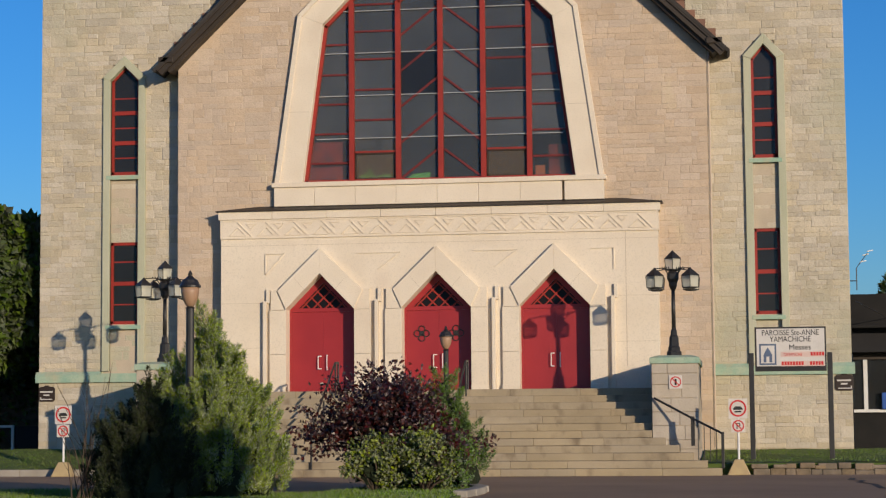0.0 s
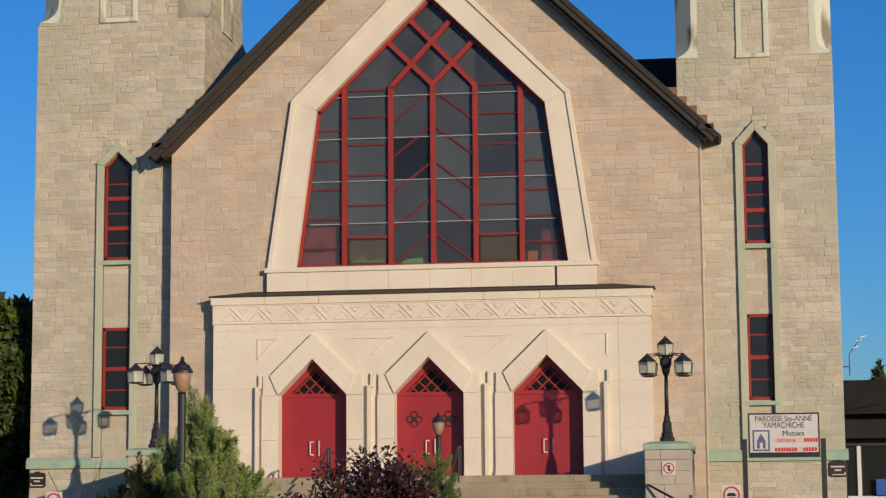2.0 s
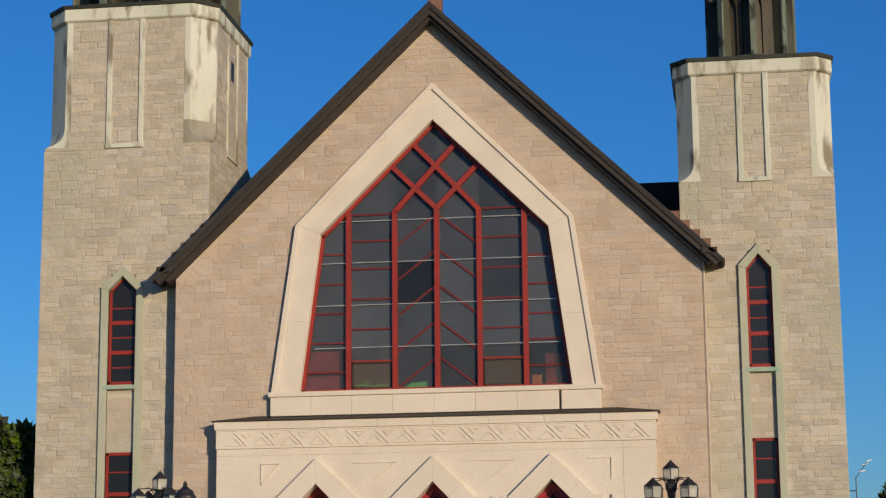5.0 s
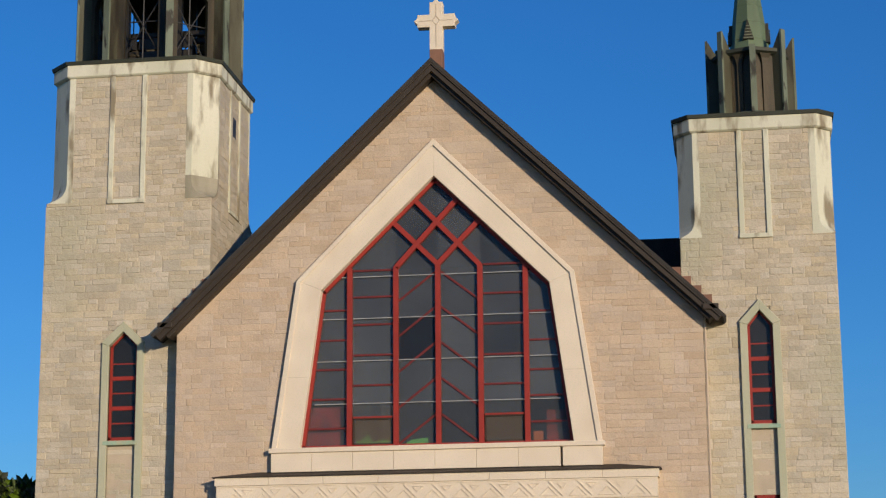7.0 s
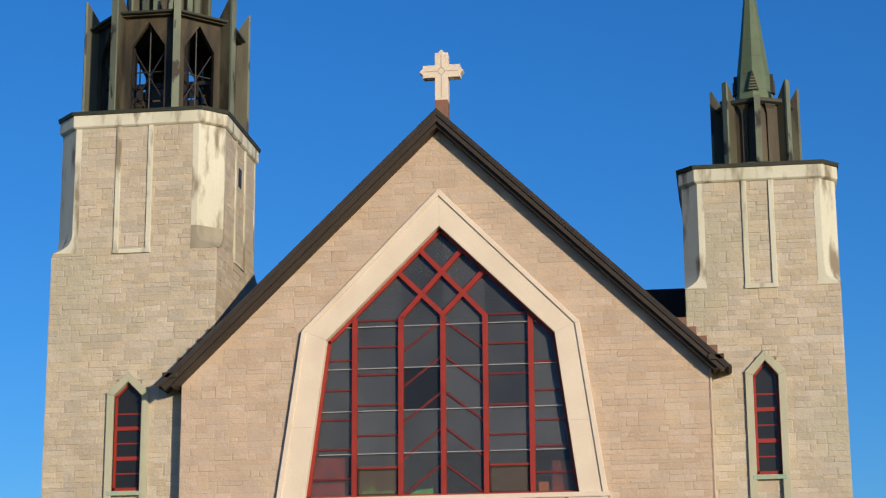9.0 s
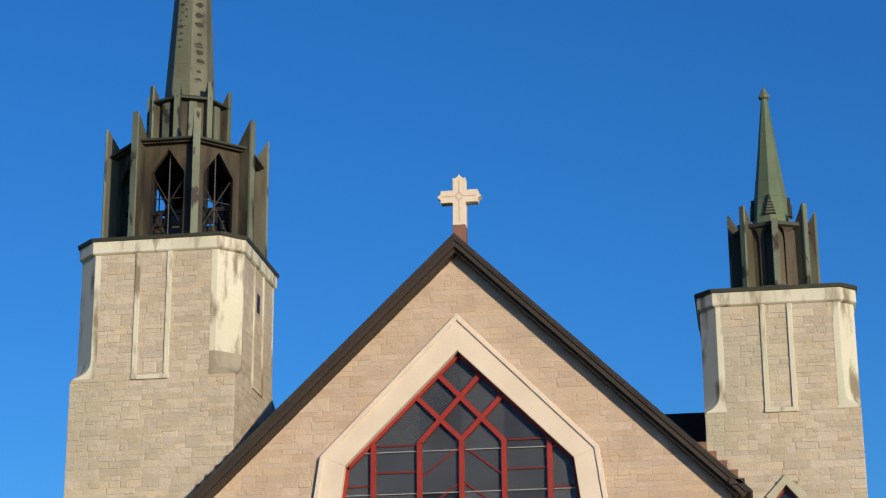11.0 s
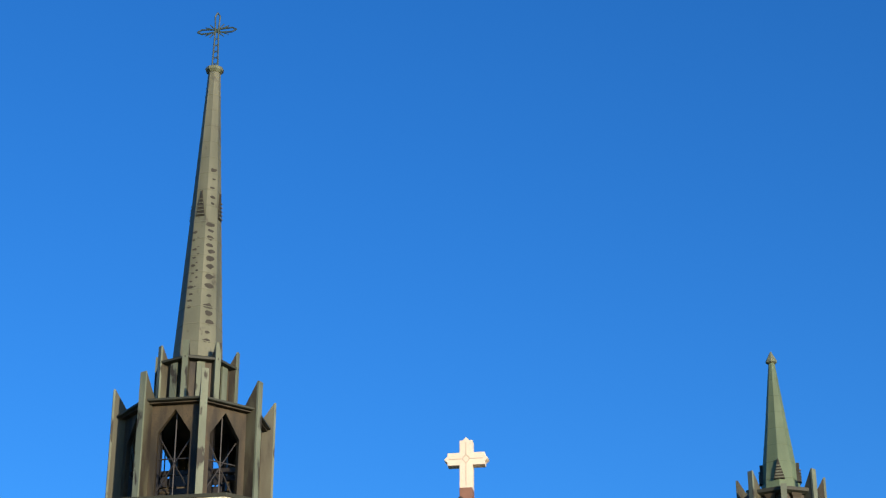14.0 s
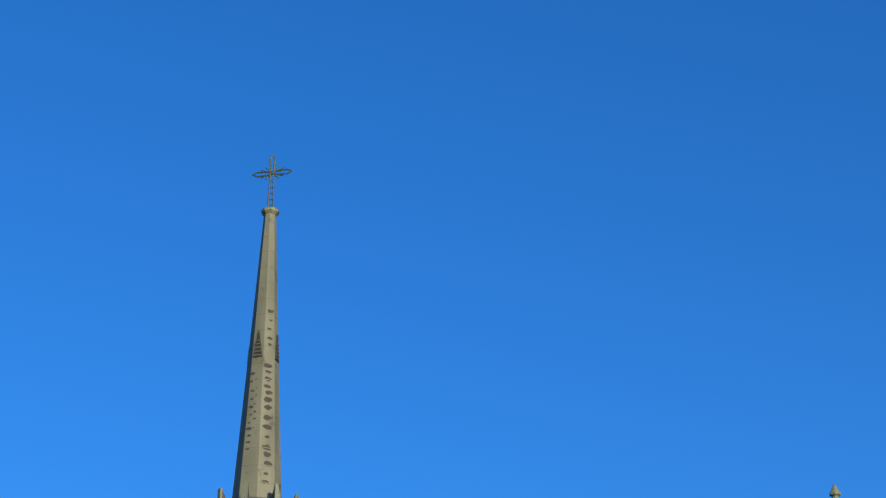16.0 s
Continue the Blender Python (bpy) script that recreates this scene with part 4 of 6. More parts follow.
lantern = new("spire_lantern")
lantern.parent = church
lantern["label"] = "small octagonal copper drum with fins under the spire"
bm = B()
rings(bm, [ngon(SX, LY, 20.4, 1.09, 8, 0), ngon(SX, LY, 21.92, 1.09, 8, 0)])
part("drum", bm, dark_copper, lantern, "tarnished brown copper drum")
bm = B()
rings(bm, [ngon(SX, LY, 21.88, 1.14, 8, 0), ngon(SX, LY, 21.91, 1.33, 8, 0), ngon(SX, LY, 21.98, 1.33, 8, 0), ngon(SX, LY, 22.2, 0.82, 8, 0)])
part("drum_cornice", bm, edge_metal, lantern)
for a in EIGHT:
    fin(SX, LY, a + radians(22.5), 1.04, 1.31, 20.42, 22.02, 22.50, 0.16, lantern, fin_side)
    fin(SX, LY, a, 0.90, 1.10, 20.42, 21.86, 21.87, 0.22, lantern, fin_side)

spire = new("spire")
spire.parent = church
spire["label"] = "slender octagonal copper spire with dark weather stains"
SPIN = 22.5 - 6.0         # the spire stands a little turned
spire_r = ((22.0, 0.79), (24.5, 0.648), (27.2, 0.497), (30.0, 0.345), (32.72, 0.20))
bm = B()
rings(bm, [ngon(SX, LY, z, r, 8, SPIN) for z, r in spire_r])
part("spire_body", bm, spire_copper, spire)
for i in range(16):             # sheet seams
    z = 22.7 + 0.6 * i
    r = np.interp(z, [q[0] for q in spire_r], [q[1] for q in spire_r])
    bm = B()
    rings(bm, [ngon(SX, LY, z, r + 0.006, 8, SPIN), ngon(SX, LY, z + 0.02, r + 0.010, 8, SPIN), ngon(SX, LY, z + 0.04, r + 0.003, 8, SPIN)])
    part("seam", bm, spire_copper, spire)
for i in range(0, 8, 2):
    lucarne(SX, LY, EIGHT[i] - radians(28.5), 0.455, 27.12, 0.95, 0.30, spire)
# rows of tarnished dabs where the sheets lap
dabs = random.Random(77)
for face, side, size, low, high in ((-6.0, -0.12, 0.085, 23.9, 26.6), (-6.0, 0.02, 0.05, 24.6, 26.4), (39.0, 0.0, 0.15, 22.75, 26.9), (39.0, 0.02, 0.11, 27.6, 29.0)):
    d = Vector((math.sin(radians(face)), -math.cos(radians(face)), 0))
    e = Vector((-d.y, d.x, 0))
    z = low
    while z < high:
        r = np.interp(z, [q[0] for q in spire_r], [q[1] for q in spire_r]) * math.cos(radians(22.5))
        f = dabs.uniform(0.6, 1.2) * size
        c = Vector((SX, LY, z)) + d * (r + 0.003) + e * (side + dabs.uniform(-0.03, 0.03))
        bm = B()
        loop = [(f * math.cos(q) * dabs.uniform(0.7, 1.15), 0.62 * f * math.sin(q) * dabs.uniform(0.5, 1.2)) for q in np.linspace(0, 2 * math.pi, 9, endpoint=False)]
        rings(bm, [[c + e * u - d * (v * 0.055 + 0.02) + Vector((0, 0, v)) for u, v in loop], [c + e * u - d * (v * 0.055 - 0.003) + Vector((0, 0, v)) for u, v in loop]])
        part("dab", bm, tarnish_and_shade, spire, "dark tarnished dab")
        z += dabs.uniform(0.2, 0.36)
bm = B()
rings(bm, [ngon(SX, LY, 32.62, 0.22), ngon(SX, LY, 32.70, 0.30), ngon(SX, LY, 32.80, 0.31), ngon(SX, LY, 32.88, 0.16)])
part("collar", bm, verdigris, spire)

finial = new("spire_cross")
finial.parent = church
finial["label"] = "openwork wrought metal cross on the spire"
iron = material("iron", (0.045, 0.075, 0.065), (0.03, 0.05, 0.045), 0.5, 5, 40, 0.1)
ZC = 34.30
bm = B()
for s in (-1, 1):
    rod(bm, (SX + s * 0.10, LY, 32.85), (SX + s * 0.055, LY, ZC), 0.028, n=6)
for k in range(5):
    z = 32.95 + 0.24 * k
    w = np.interp(z, (32.85, ZC), (0.10, 0.055))
    rod(bm, (SX - w, LY, z), (SX + w, LY, z + 0.12), 0.015, n=5)
    rod(bm, (SX + w, LY, z), (SX - w, LY, z + 0.12), 0.015, n=5)
part("shaft", bm, iron, finial)
for ang, ln in ((0, 0.62), (180, 0.62), (90, 0.66)):
    bm = B()
    d = Vector((math.cos(radians(ang)), 0, math.sin(radians(ang))))
    n = Vector((-d.z, 0, d.x))
    c = Vector((SX, LY, ZC))
    for s in (-1, 1):
        rod(bm, c + n * s * 0.05, c + d * ln * 0.85 + n * s * 0.085, 0.028, n=6)
        rod(bm, c + d * ln * 0.85 + n * s * 0.085, c + d * (ln + 0.06), 0.028, n=6)
    part("arm", bm, iron, finial)
for ang in (22, 45, 135, 158, 202, 225, 315, 338):
    bm = B()
    d = Vector((math.cos(radians(ang)), 0, math.sin(radians(ang))))
    rod(bm, Vector((SX, LY, ZC)), Vector((SX, LY, ZC)) + d * (0.44 if ang % 45 else 0.34), 0.026, 0.018, n=6)
    part("ray", bm, iron, finial)

# right turret
turret = new("turret")
turret.parent = church
turret["label"] = "short octagonal copper turret with fins and a small spire"
QX, RY = 8.77, TY + RH
TWIST = -20.0            # the turret stands a little turned
bm = B()
rings(bm, [ngon(QX, RY, 14.7, 0.95, 8, 22.5 + TWIST), ngon(QX, RY, 16.74, 0.92, 8, 22.5 + TWIST)])
part("drum", bm, dark_copper, turret, "tarnished brown copper drum")
for a in EIGHT:                 # a flared strip up the middle of each face
    d = Vector((math.sin(a + radians(22.5 + TWIST)), -math.cos(a + radians(22.5 + TWIST)), 0))
    e = Vector((-d.y, d.x, 0))
    bm = B()
    rings(bm, [[Vector((QX, RY, z)) + d * r + e * u for r, u in ((0.80, -w), (f, -w), (f, w), (0.80, w))]
               for z, f, w in ((14.98, 0.93, 0.075), (16.42, 0.925, 0.075), (16.58, 0.95, 0.11), (16.70, 1.0, 0.17))])
    part("drum_strip", bm, dark_copper, turret)
bm = B()
rings(bm, [ngon(QX, RY, 16.70, 1.0, 8, 22.5 + TWIST), ngon(QX, RY, 16.76, 1.12, 8, 22.5 + TWIST), ngon(QX, RY, 16.86, 1.12, 8, 22.5 + TWIST), ngon(QX, RY, 17.0, 0.6, 8, 22.5 + TWIST)])
part("drum_cornice", bm, edge_metal, turret)
bm = B()
rings(bm, [ngon(QX, RY, 14.62, 1.9, 8, 22.5 + TWIST), ngon(QX, RY, 14.98, 1.15, 8, 22.5 + TWIST), ngon(QX, RY, 15.02, 1.0, 8, 22.5 + TWIST)])
part("turret_base", bm, verdigris, turret)
for i, a in enumerate(EIGHT):
    fin(QX, RY, a + radians(TWIST), 0.90, 1.25, 14.92, 16.85, 17.40 if i else 16.88, 0.15, turret, fin_side)
TURN = -26.0            # its spire a little more
small_spire = new("small_spire")
small_spire.parent = church
small_spire["label"] = "small green copper spire with a knob"
bm = B()
sr = ((16.9, 0.58), (17.6, 0.50), (19.0, 0.32), (20.98, 0.09))
rings(bm, [ngon(QX, RY, z, r, 8, 22.5 + TURN) for z, r in sr])
part("spire_body", bm, green_copper, small_spire)
for i in range(7):
    z = 17.3 + 0.52 * i
    r = np.interp(z, [q[0] for q in sr], [q[1] for q in sr])
    bm = B()
    rings(bm, [ngon(QX, RY, z, r + 0.005, 8, 22.5 + TURN), ngon(QX, RY, z + 0.018, r + 0.008, 8, 22.5 + TURN), ngon(QX, RY, z + 0.035, r + 0.002, 8, 22.5 + TURN)])
    part("seam", bm, green_copper, small_spire)
for i in range(0, 8, 2):
    lucarne(QX, RY, EIGHT[i] + radians(TURN), 0.53, 17.25, 0.62, 0.32, small_spire)
bm = B()
rings(bm, [ngon(QX, RY, 20.95, 0.10, 8, 22.5 + TURN), ngon(QX, RY, 20.99, 0.165, 8, 22.5 + TURN), ngon(QX, RY, 21.05, 0.165, 8, 22.5 + TURN), ngon(QX, RY, 21.34, 0.02, 8, 22.5 + TURN)])
part("knob", bm, verdigris, small_spire)

# ---------------------------------------------------------------- steps, cheek walls
steps = thing("front_steps", "broad worn stone steps leading up to the doors", "steps", (0, 0, 0))
RISE, TREAD, EDGE_Y = LAND / 12, 0.30, -2.9
srng = random.Random(7)
bm = B()
box(bm, -5.8, 5.8, EDGE_Y + 0.25, 0.06, LAND - 0.35, LAND - 0.004)
part("landing", bm, step_stone, steps, "flat stone landing")
bm = B()
for k in range(0, 12):
    w = 5.75 + max(0, k - 6) * 0.33
    box(bm, -w, w, EDGE_Y - TREAD * k + 0.3, EDGE_Y - TREAD * k + 1.2, 0.0 if k > 8 else -0.02, LAND - RISE * k - 0.02)
part("core", bm, mortar, steps)
for k in range(0, 12):
    w = 5.79 + max(0, k - 6) * 0.33
    z1 = LAND - RISE * k
    y0 = EDGE_Y - TREAD * k
    x = -w
    while x < w - 0.01:
        e = min(x + srng.uniform(1.0, 2.3), w)
        if w - e < 0.5:
            e = w
        bm = B()
        j = srng.uniform(-0.006, 0.006)
        box(bm, x + 0.002, e - 0.002, y0 + j, y0 + 0.42, z1 - RISE + 0.001, z1 + srng.uniform(-0.005, 0.003))
        part("step_block", bm, step_stone, steps, bevel=0.010)
        x = e

for s in (-1, 1):
    cheek = thing("cheek_wall", "stone cheek wall beside the steps with a green copper cap", "wall", (0, 0, 0), "cheek walls of the steps")
    bm = B()
    box(bm, *sorted((s * 5.82, s * 6.88)), -4.64, -0.46, 0.0, 2.62)
    part("core", bm, mortar, cheek)
    z = 0.0
    while z < 2.58:
        h = min(srng.uniform(0.2, 0.34), 2.62 - z)
        if 2.62 - z - h < 0.12:
            h = 2.62 - z
        x, cuts = 5.80, [5.80 + srng.uniform(0.3, 0.8), 6.90]
        for e in cuts:
            bm = B()
            j = srng.uniform(-0.008, 0.006)
            box(bm, *sorted((s * (x + 0.004), s * (e - 0.004))), -4.67 + j, -4.55, z + 0.004, z + h - 0.004)
            part("stone", bm, cheek_stone, cheek, bevel=0.012)
            x = e
        y = -4.55
        while y < -0.5:
            e = min(y + srng.uniform(0.35, 0.9), -0.47)
            bm = B()
            box(bm, *sorted((s * 6.84, s * (6.90 + srng.uniform(-0.006, 0.004)))), y + 0.004, e - 0.004, z + 0.004, z + h - 0.004)
            part("stone", bm, cheek_stone, cheek)
            y = e
        z += h
    bm = B()
    rings(bm, [[(s * 5.76, -4.72, 2.62), (s * 6.94, -4.72, 2.62), (s * 6.94, -0.46, 2.62), (s * 5.76, -0.46, 2.62)],
               [(s * 5.76, -4.72, 2.76), (s * 6.94, -4.72, 2.76), (s * 6.94, -0.46, 2.76), (s * 5.76, -0.46, 2.76)],
               [(s * 5.95, -4.52, 2.82), (s * 6.75, -4.52, 2.82), (s * 6.75, -0.46, 2.82), (s * 5.95, -0.46, 2.82)]])
    part("cap", bm, copper, cheek, "green copper cap", bevel=0.01)


# ---------------------------------------------------------------- lamps
def lantern_part(parent, x, y, z, w=0.17, h=0.30, turn=0):
    """A four-sided lantern with a pointed roof; z is its underside."""
    bm = B()
    rings(bm, [ngon(x, y, z, w * 0.90, 4, turn), ngon(x, y, z + h, w, 4, turn)])
    lan = part("lantern", bm, lamp_glass, parent, "frosted lantern glass")
    bm = B()
    rings(bm, [ngon(x, y, z + h, w * 1.06, 4, turn), ngon(x, y, z + h + 0.02, w * 1.06, 4, turn), ngon(x, y, z + h + 0.15, w * 0.34, 4, turn),
               ngon(x, y, z + h + 0.17, w * 0.22, 4, turn), ngon(x, y, z + h + 0.21, 0.012, 4, turn)])
    part("lantern_roof", bm, dark_metal, lan)
    bm = B()
    rings(bm, [ngon(x, y, z - 0.03, w * 0.5, 4, turn), ngon(x, y, z, w * 0.95, 4, turn), ngon(x, y, z + 0.015, w * 0.95, 4, turn)])
    part("lantern_foot", bm, dark_metal, lan)
    a, b = ngon(x, y, z, w * 0.92, 4, turn), ngon(x, y, z + h, w * 1.02, 4, turn)
    for p, q in zip(a, b):
        bm = B()
        rod(bm, p, q, 0.010, n=5)
        part("lantern_bar", bm, dark_metal, lan)


def terrace_lamp(x, y, z, turn):
    lamp = thing("lamp_post", "black cast-iron lamp post with five glass lanterns", "lamp post", (x, y, z), "lamps on the cheek walls")
    prof = ((0.0, 0.19), (0.10, 0.19), (0.12, 0.155), (0.20, 0.15), (0.24, 0.125), (0.46, 0.115), (0.50, 0.085), (0.62, 0.075), (0.66, 0.05), (0.70, 0.055))
    bm = B()
    rings(bm, [ngon(0, 0, h, r, 8) for h, r in prof])
    part("base", bm, dark_metal, lamp)
    bm = B()
    rings(bm, [ngon(0, 0, h, r, 12) for h, r in ((0.68, 0.052), (1.62, 0.045))])
    part("post", bm, dark_metal, lamp, smooth=True)
    bm = B()
    rings(bm, [ngon(0, 0, h, r, 8) for h, r in ((1.60, 0.06), (1.68, 0.10), (1.78, 0.11), (1.86, 0.15), (1.98, 0.155), (2.04, 0.10), (2.10, 0.07))])
    part("capital", bm, dark_metal, lamp)
    for i in range(4):
        a = radians(turn + 90 * i)
        dx, dy = math.cos(a), math.sin(a)
        bm = B()
        rod(bm, (0, 0, 2.02), (0.28 * dx, 0.28 * dy, 2.11), 0.016, n=6)
        rod(bm, (0.28 * dx, 0.28 * dy, 2.11), (0.60 * dx, 0.60 * dy, 2.09), 0.014, n=6)
        rod(bm, (0.08 * dx, 0.08 * dy, 1.90), (0.25 * dx, 0.25 * dy, 2.08), 0.012, n=6)
        for b in range(4):
            rod(bm, ((0.14 + 0.07 * b) * dx, (0.14 + 0.07 * b) * dy, 2.10), ((0.14 + 0.07 * b) * dx, (0.14 + 0.07 * b) * dy, 2.15), 0.018, 0.006, n=6)
        part("arm", bm, dark_metal, lamp)
        lantern_part(lamp, 0.60 * dx, 0.60 * dy, 1.62, 0.205, 0.28)
    lantern_part(lamp, 0, 0, 2.08, 0.185, 0.27)
    return lamp


terrace_lamp(6.33, -4.0, LAND + 0.74, 45)
terrace_lamp(-6.37, -4.0, LAND + 0.74, 45)


def globe_lamp(x, y, top, head):
    lamp = thing("garden_lamp", "dark post lamp with an amber bowl and pointed hat", "lamp post", (x, y, 0), "garden lamps")
    f = head / 0.36
    z = top - 0.63 * f
    bm = B()
    rings(bm, [ngon(0, 0, h, r, 12) for h, r in ((0, 0.115 * f), (0.25, 0.115 * f), (0.28, 0.078 * f), (z - 0.04, 0.071 * f), (z - 0.03, 0.089 * f), (z, 0.052 * f))])
    part("post", bm, dark_metal, lamp)
    bm = B()
    rings(bm, [ngon(0, 0, z + h * f, r * f, 16) for h, r in ((-0.01, 0.05), (0.03, 0.085), (0.12, 0.135), (0.24, 0.158), (0.34, 0.16))])
    part("bowl", bm, amber_glass, lamp, "amber frosted bowl", smooth=True)
    bm = B()
    rings(bm, [ngon(0, 0, z + h * f, r * f, 16) for h, r in ((0.33, 0.19), (0.36, 0.19), (0.41, 0.155), (0.46, 0.135), (0.49, 0.08), (0.54, 0.035), (0.57, 0.04), (0.63, 0.006))])
    part("hat", bm, dark_metal, lamp)


globe_lamp(-1.207, -20.0, 3.837, 0.344)
globe_lamp(2.11, -13.2, 3.18, 0.263)


# ---------------------------------------------------------------- handrails
def handrail(pts, posts, label, cat_z=0.0):
    rail = thing("handrail", label, "handrail", (0, 0, 0), "handrails of the steps")
    for p, q in zip(pts, pts[1:]):
        bm = B()
        rod(bm, p, q, 0.028, n=8)
        part("rail", bm, dark_metal, rail)
    for (x, y, z0, z1, r) in posts:
        bm = B()
        box(bm, x - r, x + r, y - r, y + r, z0, z1)
        part("post", bm, dark_metal, rail, bevel=0.006)
    return rail


def step_z(y):
    return LAND - RISE * max(0, min(12, math.ceil((EDGE_Y - y) / TREAD)))


rl = [(5.86, -4.74, 1.80), (6.75, -5.3, 1.32), (7.46, -6.0, 0.96)]
handrail(rl, [(6.77, -5.3, step_z(-5.3) - 0.02, 1.36, 0.045), (7.46, -6.0, 0.16, 1.0, 0.035)] +
         [(6.75 + 0.71 * f, -5.3 - 0.7 * f, 0.3, 1.32 - 0.36 * f, 0.010) for f in (0.2, 0.4, 0.6, 0.8)], "black metal handrail sloping down from the cheek wall")
for x in (1.12, -2.2):
    pts = [(x, -2.7, LAND + 0.72), (x, -3.1, LAND + 0.70), (x, -6.0, 0.35 + 0.72)]
    handrail(pts, [(x, y, step_z(y) - 0.02, z, 0.022) for y, z in ((-2.7, LAND + 0.72), (-3.05, LAND + 0.7), (-4.5, 1.82), (-5.95, 1.08))],
             "black metal handrail running down the steps")


# ---------------------------------------------------------------- lawns by the church
def lawn(name, x0, x1, y_front, z_front, z_back, label):
    bm = B()
    nx, ny = 60, 8
    vs = [[bm.verts.new((x0 + (x1 - x0) * i / nx, y_front + (0.55 - y_front) * j / ny,
                         z_front + (z_back - z_front) * j / ny + 0.015 * math.sin(i * 1.7 + j))) for i in range(nx + 1)] for j in range(ny + 1)]
    for j in range(ny):
        for i in range(nx):
            bm.faces.new((vs[j][i], vs[j][i + 1], vs[j + 1][i + 1], vs[j + 1][i]))
    return tagged(part(name, bm, grass_soil), label, "lawn", kind="structure")


def tuft_sheet(name, spots, size, mat, label, seed, kind="stuff", category="grass"):
    """Many upright blades at the given spots."""
    r = np.random.default_rng(seed)
    p = np.asarray(spots, float)
    n = len(p)
    a = r.uniform(0, 2 * np.pi, n)
    h = size * r.uniform(0.5, 1.2, n)
    side = np.stack([np.cos(a), np.sin(a), 0 * a], 1) * (size * 0.14)
    lean = np.stack([r.normal(0, 0.4, n), r.normal(0, 0.4, n), np.ones(n)], 1)
    v = np.stack([p - side, p + side, p + lean * h[:, None]], 1).reshape(-1, 3)
    f = np.arange(3 * n).reshape(-1, 3)
    me = bpy.data.meshes.new(name)
    me.from_pydata(v.tolist(), [], f.tolist())
    me.materials.append(mat)
    return tagged(new(name, me), label, category, kind=kind)


lawn("lawn_east", 6.95, 45, -5.4, 0.30, 0.50, "mown green lawn beside the church wall")
lawn("lawn_west", -45, -5.85, -4.2, 0.16, 0.62, "mown green lawn beside the church wall")
gr = np.random.default_rng(3)
u, w = gr.uniform(0, 1, 9000), gr.uniform(0, 1, 9000)
tuft_sheet("grass", np.stack([7.0 + u * 7, -5.4 + w * 5.8, 0.29 + 0.20 * w], 1), 0.045, grass_blade, "short mown grass by the wall", 1)
u, w = gr.uniform(0, 1, 9000), gr.uniform(0, 1, 9000)
tuft_sheet("grass", np.stack([-14 + u * 8, -4.2 + w * 4.6, 0.15 + 0.46 * w], 1), 0.045, grass_blade, "short mown grass by the wall", 2)

edging = thing("stone_edging", "low rough stone edging along the lawn", "edging", (0, 0, 0))
bm = B()
box(bm, 6.95, 13.6, -5.41, -5.2, -0.05, 0.262)
part("soil_core", bm, grass_soil, edging, "grassy soil behind the stones")
x = 8.14
while x < 13.5:
    e = x + srng.uniform(0.22, 0.55)
    bm = B()
    top = 0.25 + srng.uniform(-0.05, 0.03)
    mid = srng.uniform(0.09, 0.15)
    box(bm, x + 0.004, e - 0.004, -5.57 + srng.uniform(-0.03, 0.02), -5.35, -0.05, mid)
    part("stone", bm, edge_stone, edging, bevel=0.018)
    bm = B()
    f = srng.uniform(-0.1, 0.1)
    box(bm, x + 0.004 + f, e - 0.004 + f, -5.54 + srng.uniform(-0.03, 0.03), -5.35, mid + 0.004, top)
    part("stone", bm, edge_stone, edging, bevel=0.018)
    x = e
kerb = thing("kerb", "low concrete kerb along the lawn", "kerb", (0, 0, 0))
x = -16.0
while x < -7.9:
    bm = B()
    box(bm, x + 0.005, x + 0.995, -4.36, -4.18, -0.05, 0.17)
    part("kerb_stone", bm, concrete, kerb, bevel=0.015)
    x += 1.0

# planting island in the foreground
bm = B()
edge = [(-40, -15.9), (-5, -15.9), (-3.9, -15.95), (-2.3, -16.5), (-1.0, -17.7), (0.3, -18.2), (0.6, -17.2), (0.8, -15.6), (1.3, -15.0), (2.3, -14.9), (2.9, -15.4), (3.1, -16.2),
        (3.15, -17.5), (3.0, -60), (-40, -60)]
rings(bm, [[(x, y, -0.05) for x, y in edge], [(x, y, 0.04) for x, y in edge]])
tagged(part("lawn_island", bm, grass_soil), "green planting island before the drive", "lawn", kind="structure")


def inside(x, y):
    hit = False
    for (ax, ay), (bx, by) in zip(edge, edge[1:] + edge[:1]):
        if (ay > y) != (by > y) and x < ax + (y - ay) / (by - ay) * (bx - ax):
            hit = not hit
    return hit


spots = [(x, y, 0.04) for x, y in zip(gr.uniform(-9, 3.1, 40000), gr.uniform(-21.5, -14.9, 40000)) if inside(x, y)]
tuft_sheet("grass", spots, 0.07, grass_blade, "sunlit grass of the planting island", 5)
border = thing("island_border", "pale concrete blocks round the planting island", "border", (0, 0, 0))
for x, y, a in ((2.65, -15.05, -40), (3.06, -15.75, -72), (3.18, -16.6, -86), (3.2, -17.45, -92), (3.15, -18.3, -92)):
    bm = B()
    box(bm, -0.41, 0.41, -0.13, 0.13, -0.02, 0.12)
    ob = part("border_block", bm, concrete, border, bevel=0.025)
    ob.location, ob.rotation_euler = (x, y, 0.0), (0, 0, radians(a))


